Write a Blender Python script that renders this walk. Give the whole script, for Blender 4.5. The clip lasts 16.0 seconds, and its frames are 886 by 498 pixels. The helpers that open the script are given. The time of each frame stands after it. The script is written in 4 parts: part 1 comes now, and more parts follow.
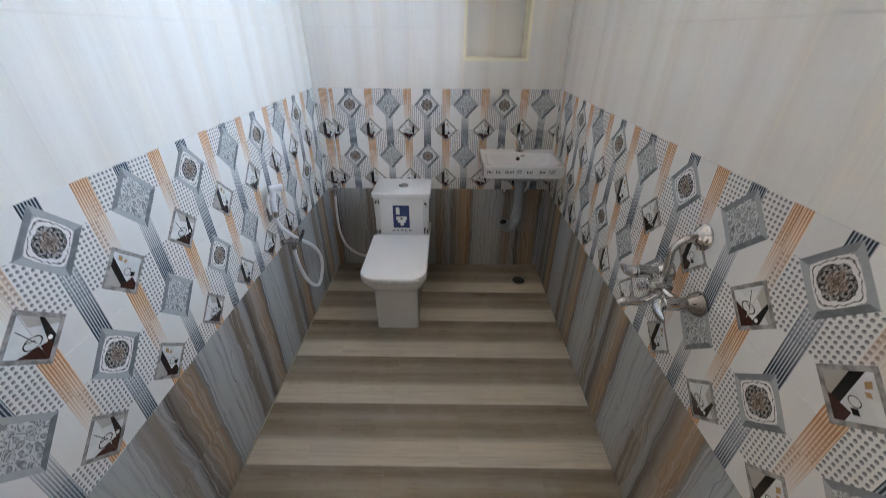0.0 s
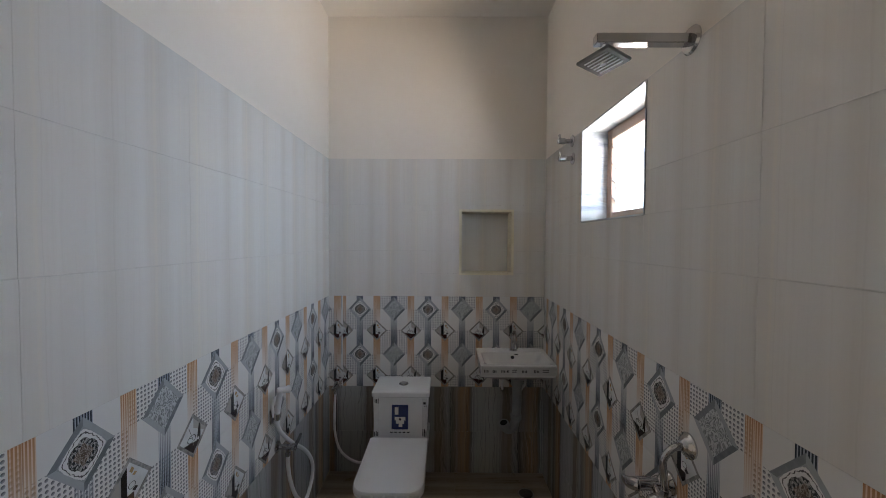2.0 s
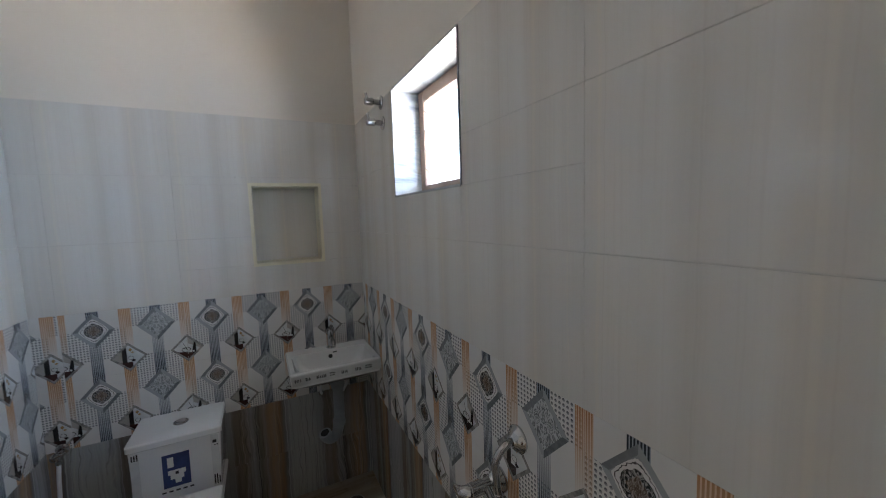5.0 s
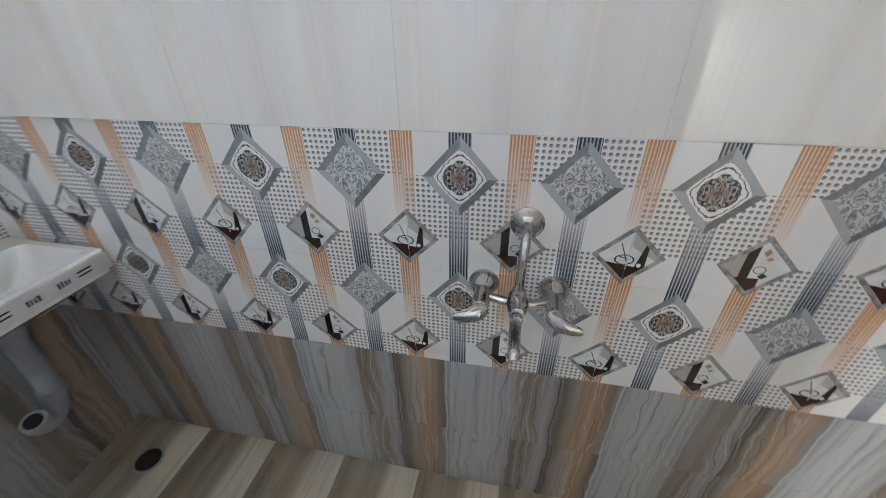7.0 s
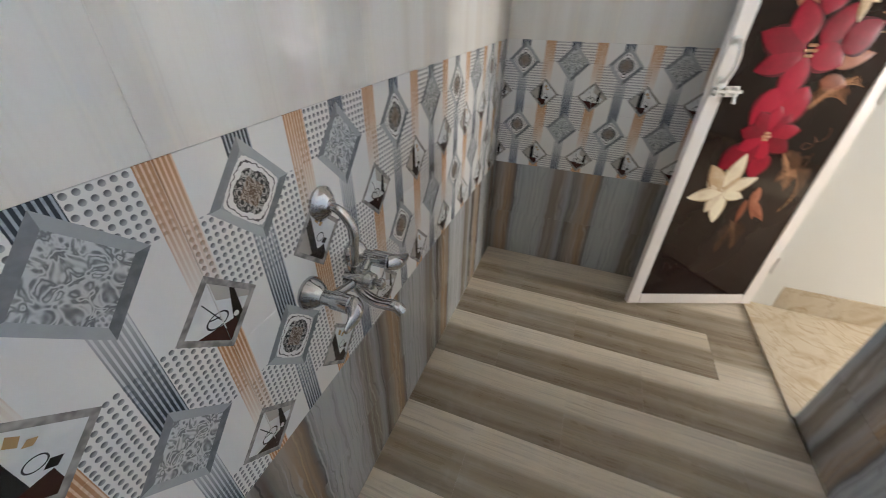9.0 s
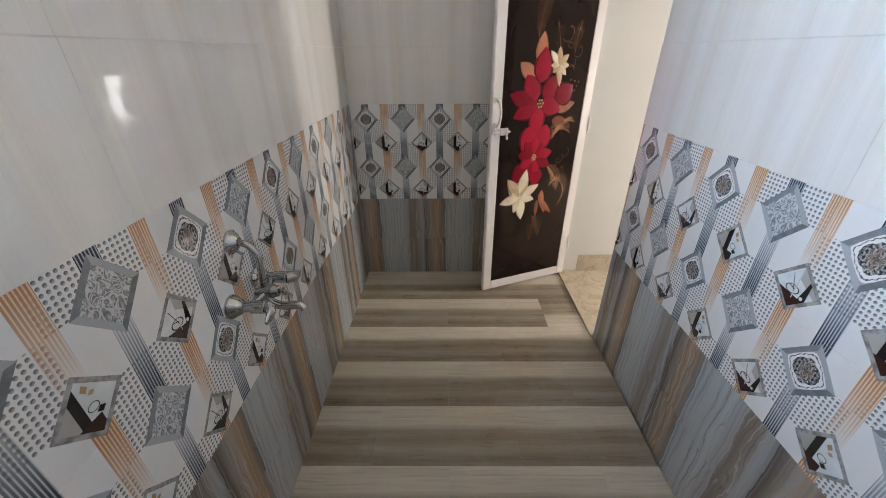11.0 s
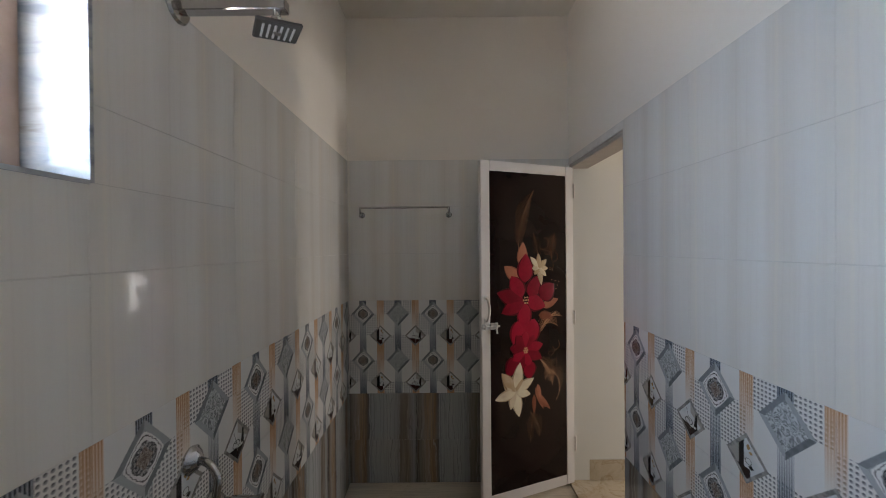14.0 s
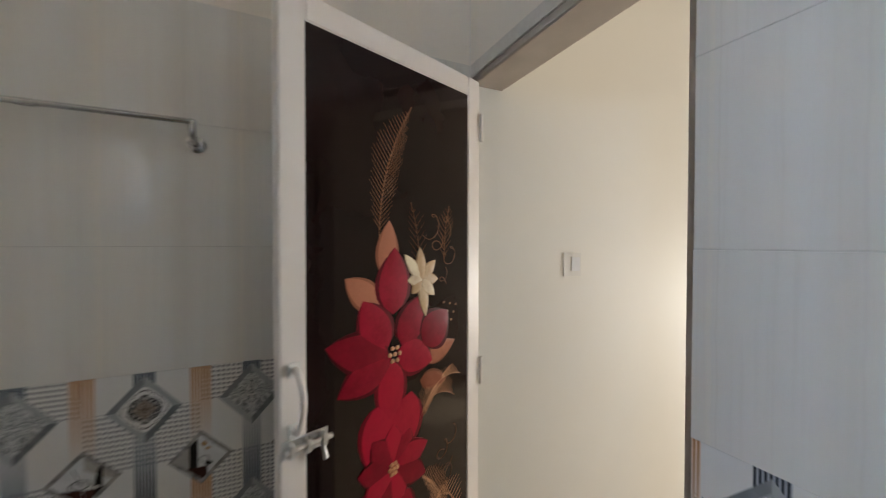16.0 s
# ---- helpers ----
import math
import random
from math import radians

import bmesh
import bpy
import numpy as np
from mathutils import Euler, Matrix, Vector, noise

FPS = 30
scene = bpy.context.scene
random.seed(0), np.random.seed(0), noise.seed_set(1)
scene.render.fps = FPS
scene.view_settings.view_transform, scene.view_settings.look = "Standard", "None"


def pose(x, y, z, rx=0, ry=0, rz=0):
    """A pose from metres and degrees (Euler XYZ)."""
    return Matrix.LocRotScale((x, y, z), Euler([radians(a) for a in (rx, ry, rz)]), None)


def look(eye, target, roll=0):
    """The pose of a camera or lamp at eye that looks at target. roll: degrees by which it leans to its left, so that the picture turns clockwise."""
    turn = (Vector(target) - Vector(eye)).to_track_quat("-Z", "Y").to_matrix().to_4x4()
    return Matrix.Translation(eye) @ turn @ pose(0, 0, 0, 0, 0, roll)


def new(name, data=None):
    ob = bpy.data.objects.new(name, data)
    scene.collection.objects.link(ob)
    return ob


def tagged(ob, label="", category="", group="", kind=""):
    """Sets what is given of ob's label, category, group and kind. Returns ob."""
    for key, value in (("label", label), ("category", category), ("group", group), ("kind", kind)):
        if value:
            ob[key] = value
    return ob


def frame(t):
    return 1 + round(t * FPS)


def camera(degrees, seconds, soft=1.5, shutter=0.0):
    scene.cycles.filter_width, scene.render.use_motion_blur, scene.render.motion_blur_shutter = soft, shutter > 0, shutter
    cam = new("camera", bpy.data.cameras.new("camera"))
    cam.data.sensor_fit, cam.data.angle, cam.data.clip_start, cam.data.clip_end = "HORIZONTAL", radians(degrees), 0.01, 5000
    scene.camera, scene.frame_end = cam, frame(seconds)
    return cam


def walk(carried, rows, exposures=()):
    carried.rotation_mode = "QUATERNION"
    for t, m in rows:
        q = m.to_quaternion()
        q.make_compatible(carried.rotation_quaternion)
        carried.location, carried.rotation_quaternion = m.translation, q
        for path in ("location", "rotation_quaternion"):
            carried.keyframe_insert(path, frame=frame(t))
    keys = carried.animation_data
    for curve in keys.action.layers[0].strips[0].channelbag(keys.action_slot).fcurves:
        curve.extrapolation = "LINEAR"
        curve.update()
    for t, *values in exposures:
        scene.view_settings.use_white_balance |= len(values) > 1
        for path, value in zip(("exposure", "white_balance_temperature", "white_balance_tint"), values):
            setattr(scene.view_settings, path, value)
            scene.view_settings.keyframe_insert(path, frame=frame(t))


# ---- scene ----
cam = camera(100.4, 16.0, soft=0.85, shutter=0.3)

PATH = [
    (0, (0.06, 0.024, 1.444), (0.046, 1.754, 0.44), 0.3),
    (0.5, (0.056, -0.038, 1.493), (0.044, 1.862, 0.871), 0.2),
    (1, (0.045, -0.08, 1.528), (0.039, 1.891, 1.188), 0.5),
    (1.5, (0.055, -0.108, 1.543), (0.042, 1.886, 1.386), 0.3),
    (2, (0.059, -0.126, 1.552), (0.044, 1.873, 1.501), 0.3),
    (2.5, (0.053, -0.14, 1.554), (0.044, 1.859, 1.592), 0.3),
    (3, (0.068, -0.139, 1.579), (0.149, 1.858, 1.655), 0.1),
    (3.2, (0.07, -0.139, 1.592), (0.252, 1.85, 1.701), 0.1),
    (5.3, (0.19, 0.235, 1.529), (1.131, 1.967, 1.192), -1.5),
    (5.5, (0.191, 0.286, 1.488), (1.168, 1.965, 1.011), -0.9),
    (6, (0.084, 0.462, 1.422), (1.358, 1.777, 0.616), 0.0),
    (6.5, (0.056, 0.66, 1.378), (1.582, 1.521, 0.413), -1.1),
    (7, (0.039, 0.879, 1.348), (1.708, 1.225, 0.301), -0.9),
    (7.5, (0.03, 1.095, 1.329), (1.707, 0.904, 0.257), -0.8),
    (8, (0.142, 1.165, 1.32), (1.629, 0.401, 0.222), -0.9),
    (8.5, (0.243, 1.246, 1.319), (1.316, -0.033, 0.216), 0.3),
    (9, (0.277, 1.342, 1.326), (0.86, -0.209, 0.206), 0.9),
    (9.2, (0.257, 1.38, 1.315), (0.686, -0.227, 0.204), 0.6),
    (11.3, (0.117, 1.748, 1.482), (0.131, -0.063, 0.634), -0.4),
    (11.5, (0.105, 1.757, 1.498), (0.123, -0.110, 0.779), -0.5),
    (12, (0.080, 1.793, 1.531), (0.112, -0.172, 1.155), -0.6),
    (12.5, (0.081, 1.830, 1.535), (0.109, -0.165, 1.390), -0.5),
    (13, (0.077, 1.846, 1.531), (0.098, -0.154, 1.500), -0.6),
    (13.5, (0.086, 1.838, 1.534), (0.100, -0.162, 1.518), -0.7),
    (14, (0.090, 1.736, 1.520), (0.097, -0.264, 1.508), -0.5),
    (14.5, (0.113, 1.501, 1.497), (0.115, -0.499, 1.484), -0.5),
    (15, (0.088, 1.176, 1.490), (-0.022, -0.821, 1.466), -0.5),
    (15.5, (-0.013, 0.823, 1.494), (-0.391, -1.141, 1.463), -0.5),
    (16, (-0.104, 0.448, 1.486), (-0.950, -1.364, 1.455), 0.1),
]
EXPOSURES = [
    (0.0, 0.98, 6800, 13), (0.5, 0.38, 6950, 14), (1.0, -0.25, 7100, 16), (1.5, -0.4, 7100, 16), (2.0, -0.42, 7150, 16), (2.5, -0.42, 7150, 16),
    (3.2, -0.47, 7050, 15), (5.3, -0.2, 6400, 12), (5.5, -0.1, 6250, 12), (6.0, 0.6, 6200, 11), (6.5, 1.27, 6250, 11), (7.0, 1.35, 6250, 11),
    (8.0, 1.3, 6400, 12), (9.2, 1.15, 6500, 11), (11.3, 0.9, 6650, 14), (11.5, 0.85, 6650, 14), (12.0, 0.3, 6650, 15), (12.5, -0.22, 6650, 15),
    (13.0, -0.55, 6700, 15), (13.5, -0.5, 6750, 15), (14.0, -0.25, 6800, 14), (14.5, 0.45, 6900, 13), (15.0, 0.59, 6900, 13), (15.5, 0.55, 6750, 13), (16.0, 0.3, 6800, 11)]
walk(cam, [(t, look(eye, target, roll)) for t, eye, target, roll in PATH], EXPOSURES)

XL, XR, YB, YE, H = -0.709, 0.709, 2.296, -0.637, 2.99   # room faces and ceiling height
Z_DARK, Z_BAND, Z_TILE = 0.578, 1.178, 2.078             # top of dark, patterned and pale tiling
XO = XL - 0.12                                           # outer face of the door wall

# ---- world, sun and lights ----
world = bpy.data.worlds.new("sky")
scene.world = world
world.use_nodes = True
sky = world.node_tree.nodes.new("ShaderNodeTexSky")
sky.sky_type, sky.sun_disc = "NISHITA", False
sky.sun_elevation, sky.sun_rotation = radians(48), radians(250)
world.node_tree.links.new(sky.outputs[0], world.node_tree.nodes["Background"].inputs[0])
world.node_tree.nodes["Background"].inputs[1].default_value = 0.12

sun = new("sun", bpy.data.lights.new("sun", "SUN"))
sun.data.energy, sun.data.angle, sun.data.color = 3.0, radians(0.5), (1, 0.95, 0.88)
sun.matrix_world = look((-8, -3, 9), (0, 0, 0))


def area(name, eye, target, w, h, watts, colour):
    lamp = new(name, bpy.data.lights.new(name, "AREA"))
    lamp.data.shape, lamp.data.size, lamp.data.size_y = "RECTANGLE", w, h
    lamp.data.energy, lamp.data.color = watts, colour
    lamp.matrix_world = look(eye, target)
    return lamp


# the sky through the window, the warm sunlit ground below it, and the bright hall window
area("window_daylight", (1.12, 1.372, 1.90), (0.12, 1.372, 1.60), 2.40, 0.95, 195, (0.53, 0.725, 1.0))
area("window_ground_light", (1.20, 1.372, 1.36), (0.35, 1.372, 2.25), 2.00, 0.55, 180, (1.0, 0.925, 0.82))
area("hall_daylight", (-3.40, -0.10, 1.02), (-2.0, -0.10, 1.16), 0.40, 0.45, 31, (0.98, 0.96, 0.925))


# ---- materials ----
class Net:
    """Small helper that writes node arithmetic as plain expressions."""

    def __init__(self, name):
        self.m = bpy.data.materials.new(name)
        self.m.use_nodes = True
        self.t = self.m.node_tree
        self.b = self.t.nodes["Principled BSDF"]

    def put(self, sock, v):
        if isinstance(v, Ex):
            self.t.links.new(v.s, sock)
        elif isinstance(v, (tuple, list)) and len(v) == 3 and sock.type == "RGBA":
            sock.default_value = (*v, 1)
        else:
            sock.default_value = v

    def math(self, op, *a):
        n = self.t.nodes.new("ShaderNodeMath")
        n.operation = op
        for k, v in enumerate(a):
            self.put(n.inputs[k], v)
        return Ex(self, n.outputs[0])

    def coords(self, kind="Object"):
        n = self.t.nodes.new("ShaderNodeTexCoord")
        x = self.t.nodes.new("ShaderNodeSeparateXYZ")
        self.t.links.new(n.outputs[kind], x.inputs[0])
        return [Ex(self, o) for o in x.outputs]

    def vec(self, x, y, z):
        n = self.t.nodes.new("ShaderNodeCombineXYZ")
        for k, v in enumerate((x, y, z)):
            self.put(n.inputs[k], v)
        return Ex(self, n.outputs[0])

    def noise(self, v, scale=1.0, detail=3.0, rough=0.5, warp=0.0):
        n = self.t.nodes.new("ShaderNodeTexNoise")
        self.put(n.inputs["Vector"], v)
        n.inputs["Scale"].default_value, n.inputs["Detail"].default_value = scale, detail
        n.inputs["Roughness"].default_value, n.inputs["Distortion"].default_value = rough, warp
        return Ex(self, n.outputs[0])

    def cells(self, v, scale, feature="F1"):
        n = self.t.nodes.new("ShaderNodeTexVoronoi")
        n.feature = feature
        self.put(n.inputs["Vector"], v)
        n.inputs["Scale"].default_value = scale
        return Ex(self, n.outputs[0])

    def random(self):
        return Ex(self, self.t.nodes.new("ShaderNodeObjectInfo").outputs["Random"])

    def mix(self, f, a, b):
        n = self.t.nodes.new("ShaderNodeMix")
        n.data_type = "RGBA"
        self.put(n.inputs[0], f)
        self.put(n.inputs[6], a)
        self.put(n.inputs[7], b)
        return Ex(self, n.outputs[2])

    def ramp(self, f, *stops):
        n = self.t.nodes.new("ShaderNodeValToRGB")
        e = n.color_ramp.elements
        while len(e) < len(stops):
            e.new(0.5)
        for k, (p, c) in enumerate(stops):
            e[k].position, e[k].color = p, (*c, 1)
        self.put(n.inputs[0], f)
        return Ex(self, n.outputs[0])

    def span(self, v, a, b, smooth=True):
        """0 below a, 1 above b."""
        n = self.t.nodes.new("ShaderNodeMapRange")
        n.interpolation_type = "SMOOTHSTEP" if smooth else "LINEAR"
        self.put(n.inputs[0], v)
        n.inputs[1].default_value, n.inputs[2].default_value = a, b
        return Ex(self, n.outputs[0])

    def bump(self, v, dist, strength=1.0):
        n = self.t.nodes.new("ShaderNodeBump")
        n.inputs["Strength"].default_value, n.inputs["Distance"].default_value = strength, dist
        self.put(n.inputs["Height"], v)
        self.t.links.new(n.outputs[0], self.b.inputs["Normal"])

    def done(self, colour, rough=0.5, metal=0.0, **more):
        self.put(self.b.inputs["Base Color"], colour)
        self.put(self.b.inputs["Roughness"], rough)
        self.put(self.b.inputs["Metallic"], metal)
        for k, v in more.items():
            self.put(self.b.inputs[k.replace("_", " ")], v)
        return self.m


class Ex:
    def __init__(self, net, s):
        self.n, self.s = net, s

    def __add__(self, o): return self.n.math("ADD", self, o)
    def __radd__(self, o): return self.n.math("ADD", self, o)
    def __sub__(self, o): return self.n.math("SUBTRACT", self, o)
    def __rsub__(self, o): return self.n.math("SUBTRACT", o, self)
    def __mul__(self, o): return self.n.math("MULTIPLY", self, o)
    def __rmul__(self, o): return self.n.math("MULTIPLY", self, o)
    def __truediv__(self, o): return self.n.math("DIVIDE", self, o)
    def __lt__(self, o): return self.n.math("LESS_THAN", self, o)
    def __gt__(self, o): return self.n.math("GREATER_THAN", self, o)
    def __abs__(self): return self.n.math("ABSOLUTE", self)
    def fract(self): return self.n.math("FRACT", self)
    def low(self, o): return self.n.math("MINIMUM", self, o)
    def high(self, o): return self.n.math("MAXIMUM", self, o)
    def sin(self): return self.n.math("SINE", self)
    def inv(self): return self.n.math("SUBTRACT", 1.0, self)


TW, TH = 0.45, 0.30   # wall tile


def band_material():
    """Printed wall tile: framed silver and mandala diamonds, small picture diamonds, dots and stripes."""
    n = Net("patterned_tile")
    u, _, z = n.coords()
    v = TH - z
    dm, ds = abs(u - 0.1125), abs(u - 0.3375)
    dl = dm.low(ds)
    do = 0.1125 - dl
    silver = u > 0.225
    fine = n.noise(n.vec(u, 0.0, z), 60, 3)
    body = n.noise(n.vec(u * 14, 0.0, z * 2), 1.0, 2)
    col = n.mix(body, (0.74, 0.72, 0.69), (0.83, 0.81, 0.78))
    # dots
    lower = (v > 0.085) * (v < 0.225)
    where = silver * lower.inv() + silver.inv() * lower
    p = 0.0112
    cx, cy = (u / p).fract() - 0.5, (v / p).fract() - 0.5
    rr = cx * cx + cy * cy
    dot = n.span(rr, 0.125, 0.085) * where
    hole = n.span(cy + cx * 0.5, -0.3, 0.3)
    col = n.mix(dot, col, n.mix(hole, (0.13, 0.13, 0.14), (0.42, 0.42, 0.42)))
    # dark stripes under the large diamonds
    line = n.span(abs((u / 0.0062).fract() - 0.5), 0.17, 0.24)
    g = n.span(v, 0.13, 0.30, False).high(v < 0.06)
    inside = dl < 0.0215
    col = n.mix(inside * (0.25 + 0.6 * g), col, n.mix(g, (0.52, 0.55, 0.60), (0.33, 0.37, 0.43)))
    col = n.mix(inside * line * (0.25 + 0.75 * g), col, (0.045, 0.055, 0.068))
    # orange stripes
    inside = do < 0.0225
    g = n.span(v, 0.175, 0.0, False).high(v > 0.27)
    col = n.mix(inside * (0.15 + 0.75 * g), col, (0.78, 0.53, 0.345))
    col = n.mix(inside * line * (0.05 + 0.85 * g), col, (0.46, 0.215, 0.095))
    # large framed diamonds
    q = v - 0.087
    r = dl / 0.074 + abs(q) / 0.081
    right = (u - 0.1125 > 0.0) * silver.inv() + (u - 0.3375 > 0.0) * silver
    down = q > 0.0
    side = n.mix(down, n.mix(right, (0.22, 0.23, 0.24), (0.40, 0.41, 0.42)), n.mix(right, (0.43, 0.44, 0.45), (0.16, 0.17, 0.18)))
    side = n.mix(n.span(fine, 0.4, 0.7) * 0.35, side, (0.34, 0.35, 0.36))
    col = n.mix(r < 1.0, col, side)
    swirl = n.noise(n.vec(dl, 0.0, q), 34, 1.0, 0.5, 2.4)
    curl = abs((swirl * 4.0).fract() - 0.5) * 2.0
    plate = n.mix(n.span(curl, 0.0, 1.0), (0.19, 0.20, 0.205), (0.60, 0.61, 0.61))
    plate = n.mix(n.span(fine, 0.42, 0.8) * 0.45, plate, (0.66, 0.685, 0.69))
    edge = n.noise(n.vec(dl, 0.0, abs(q)), 95, 1, 0.5, 0.6)
    rw = r * 0.55 + n.math("SQRT", dl * dl + q * q) * 8.2 + 0.16 * (edge - 0.5)
    lace = n.noise(n.vec(dl, 0.0, abs(q)), 62, 1.0, 0.5, 2.0)
    lace = abs((lace * 5.0).fract() - 0.5) * 2.0
    rose = n.mix(n.span(lace, 0.35, 0.8), (0.040, 0.042, 0.042), (0.46, 0.43, 0.41))
    rose = n.mix((r < 0.32) * 0.35, rose, (0.30, 0.18, 0.11))
    rose = n.mix(rw > 0.57, rose, (0.78, 0.76, 0.74))
    rose = n.mix((rw > 0.68) * (rw < 0.715), rose, (0.12, 0.11, 0.11))
    rose = n.mix(rw > 0.80, rose, (0.36, 0.37, 0.38))
    col = n.mix(r < 0.76, col, n.mix(silver, rose, plate))
    # small picture diamonds
    q = v - 0.228
    r = do / 0.069 + abs(q) / 0.068
    pa = u - 0.225
    pb = u - 0.45 * (u > 0.225)
    isa = abs(pa) < 0.1
    rim = n.mix(n.span(n.noise(n.vec(u, 0.0, z), 45, 2), 0.35, 0.65), (0.20, 0.19, 0.18), (0.43, 0.40, 0.37))
    col = n.mix(r < 1.0, col, rim)
    paper = n.mix(n.span(n.noise(n.vec(u, 0.0, z), 22, 2), 0.35, 0.7), (0.66, 0.665, 0.66), (0.78, 0.78, 0.765))
    a = n.mix(pa < -0.024, paper, (0.44, 0.40, 0.36))
    a = n.mix((pa > -0.025) * (pa < -0.008), a, (0.020, 0.016, 0.016))
    a = n.mix((abs(pa - 0.006) * 1.3 + abs(q + 0.033)) < 0.009, a, (0.42, 0.27, 0.13))
    a = n.mix((abs(pa - 0.014) + abs(q + 0.020) * 1.4) < 0.007, a, (0.46, 0.30, 0.15))
    ring = n.math("SQRT", (pa - 0.006) * (pa - 0.006) + (q - 0.005) * (q - 0.005) * 1.6)
    a = n.mix(abs(ring - 0.010) < 0.0009, a, (0.05, 0.05, 0.05))
    a = n.mix((q > 0.024) * (pa < 0.012), a, (0.052, 0.020, 0.015))
    a = n.mix((abs(pa - 0.015) + abs(q - 0.018) * 1.3) < 0.009, a, (0.016, 0.015, 0.015))
    b = n.mix((pb > 0.002) * (q < -0.024 + pb * 0.6), paper, (0.46, 0.42, 0.38))
    b = n.mix((pb + q * 0.12 > 0.021 - q * 0.10) * (pb < 0.034), b, (0.020, 0.016, 0.016))
    b = n.mix((q > 0.021 + pb * 0.15) * (pb < 0.020), b, (0.056, 0.021, 0.016))
    loop = n.math("SQRT", (pb + 0.006) * (pb + 0.006) * 0.75 + (q - 0.008) * (q - 0.008) * 1.9)
    b = n.mix(abs(loop - 0.0150) < 0.0013, b, (0.035, 0.035, 0.035))
    b = n.mix((abs(pb + 0.010 - 0.4 * (q + 0.01)) < 0.0010) * (q < 0.012) * (q > -0.030), b, (0.07, 0.07, 0.07))
    b = n.mix((abs(q - 0.006 - 0.3 * pb) < 0.0011) * (abs(pb + 0.008) < 0.009), b, (0.05, 0.05, 0.05))
    b = n.mix((abs(pb) < 0.0009) * (q < 0.03), b, (0.62, 0.60, 0.57))
    b = n.mix(((pb - 0.023) * (pb - 0.023) + (q - 0.019) * (q - 0.019)) < 0.000020, b, (0.76, 0.76, 0.74))
    picture = n.mix(isa, b, a)
    picture = n.mix(n.span(fine, 0.6, 0.9) * 0.06, picture, (0.5, 0.46, 0.42))
    col = n.mix(r < 0.81, col, picture)
    n.bump(n.noise(n.vec(u, 0.0, z), 9, 2), 0.0012, 0.25)
    return n.done(col, 0.14, 0.0, Coat_Weight=0.3, Coat_Roughness=0.06)


def dark_material():
    """Veined grey tile with upright wavy streaks and a brown vein."""
    n = Net("veined_tile")
    u, _, z = n.coords()
    k = n.random()
    w = n.noise(n.vec(u * 6, k * 9, z * 7), 1.0, 4, 0.6)
    s = u + 0.030 * (w - 0.5)
    grain = n.noise(n.vec(s * 120, k * 5, z * 2.2), 1.0, 4, 0.6)
    broad = n.noise(n.vec(s * 34, k * 3, z * 1.5), 1.0, 2)
    col = n.ramp(s / TW, (0.0, (0.397, 0.407, 0.407)), (0.27, (0.432, 0.437, 0.432)), (0.36, (0.359, 0.356, 0.349)), (0.41, (0.215, 0.172, 0.138)),
                 (0.52, (0.270, 0.225, 0.185)), (0.59, (0.335, 0.332, 0.327)), (0.66, (0.135, 0.103, 0.078)), (0.73, (0.290, 0.235, 0.188)),
                 (0.80, (0.385, 0.258, 0.160)), (0.90, (0.30, 0.195, 0.118)), (0.95, (0.143, 0.135, 0.131)), (1.0, (0.397, 0.407, 0.407)))
    col = n.mix(n.span(broad, 0.35, 0.75) * 0.42, col, (0.45, 0.455, 0.445))
    col = n.mix(n.span(grain, 0.46, 0.72) * 0.32, col, (0.14, 0.13, 0.12))
    for at, wd, c in ((0.385, 0.0016, (0.42, 0.42, 0.41)), (0.635, 0.0018, (0.05, 0.05, 0.05)), (0.855, 0.0018, (0.48, 0.34, 0.20)), (0.965, 0.0026, (0.50, 0.50, 0.49))):
        col = n.mix(n.span(abs(s - at * TW), wd * 1.6, wd * 0.4) * 0.75, col, c)
    flow = n.noise(n.vec(s * 9, k * 4, z * 3.2), 1.0, 3, 0.55)
    thin = abs((s * 34 + flow * 3.4).fract() - 0.5) * 2.0
    where = n.span(n.noise(n.vec(s * 15, k * 6, z * 1.2), 1.0, 2), 0.42, 0.60)
    col = n.mix(n.span(thin, 0.80, 0.97) * where * 0.42, col, (0.075, 0.066, 0.058))
    col = n.mix(n.span(thin, 0.22, 0.05) * where * 0.45, col, (0.53, 0.50, 0.46))
    n.bump(grain, 0.0004, 0.3)
    return n.done(col, 0.16, 0.0, Coat_Weight=0.25, Coat_Roughness=0.08)


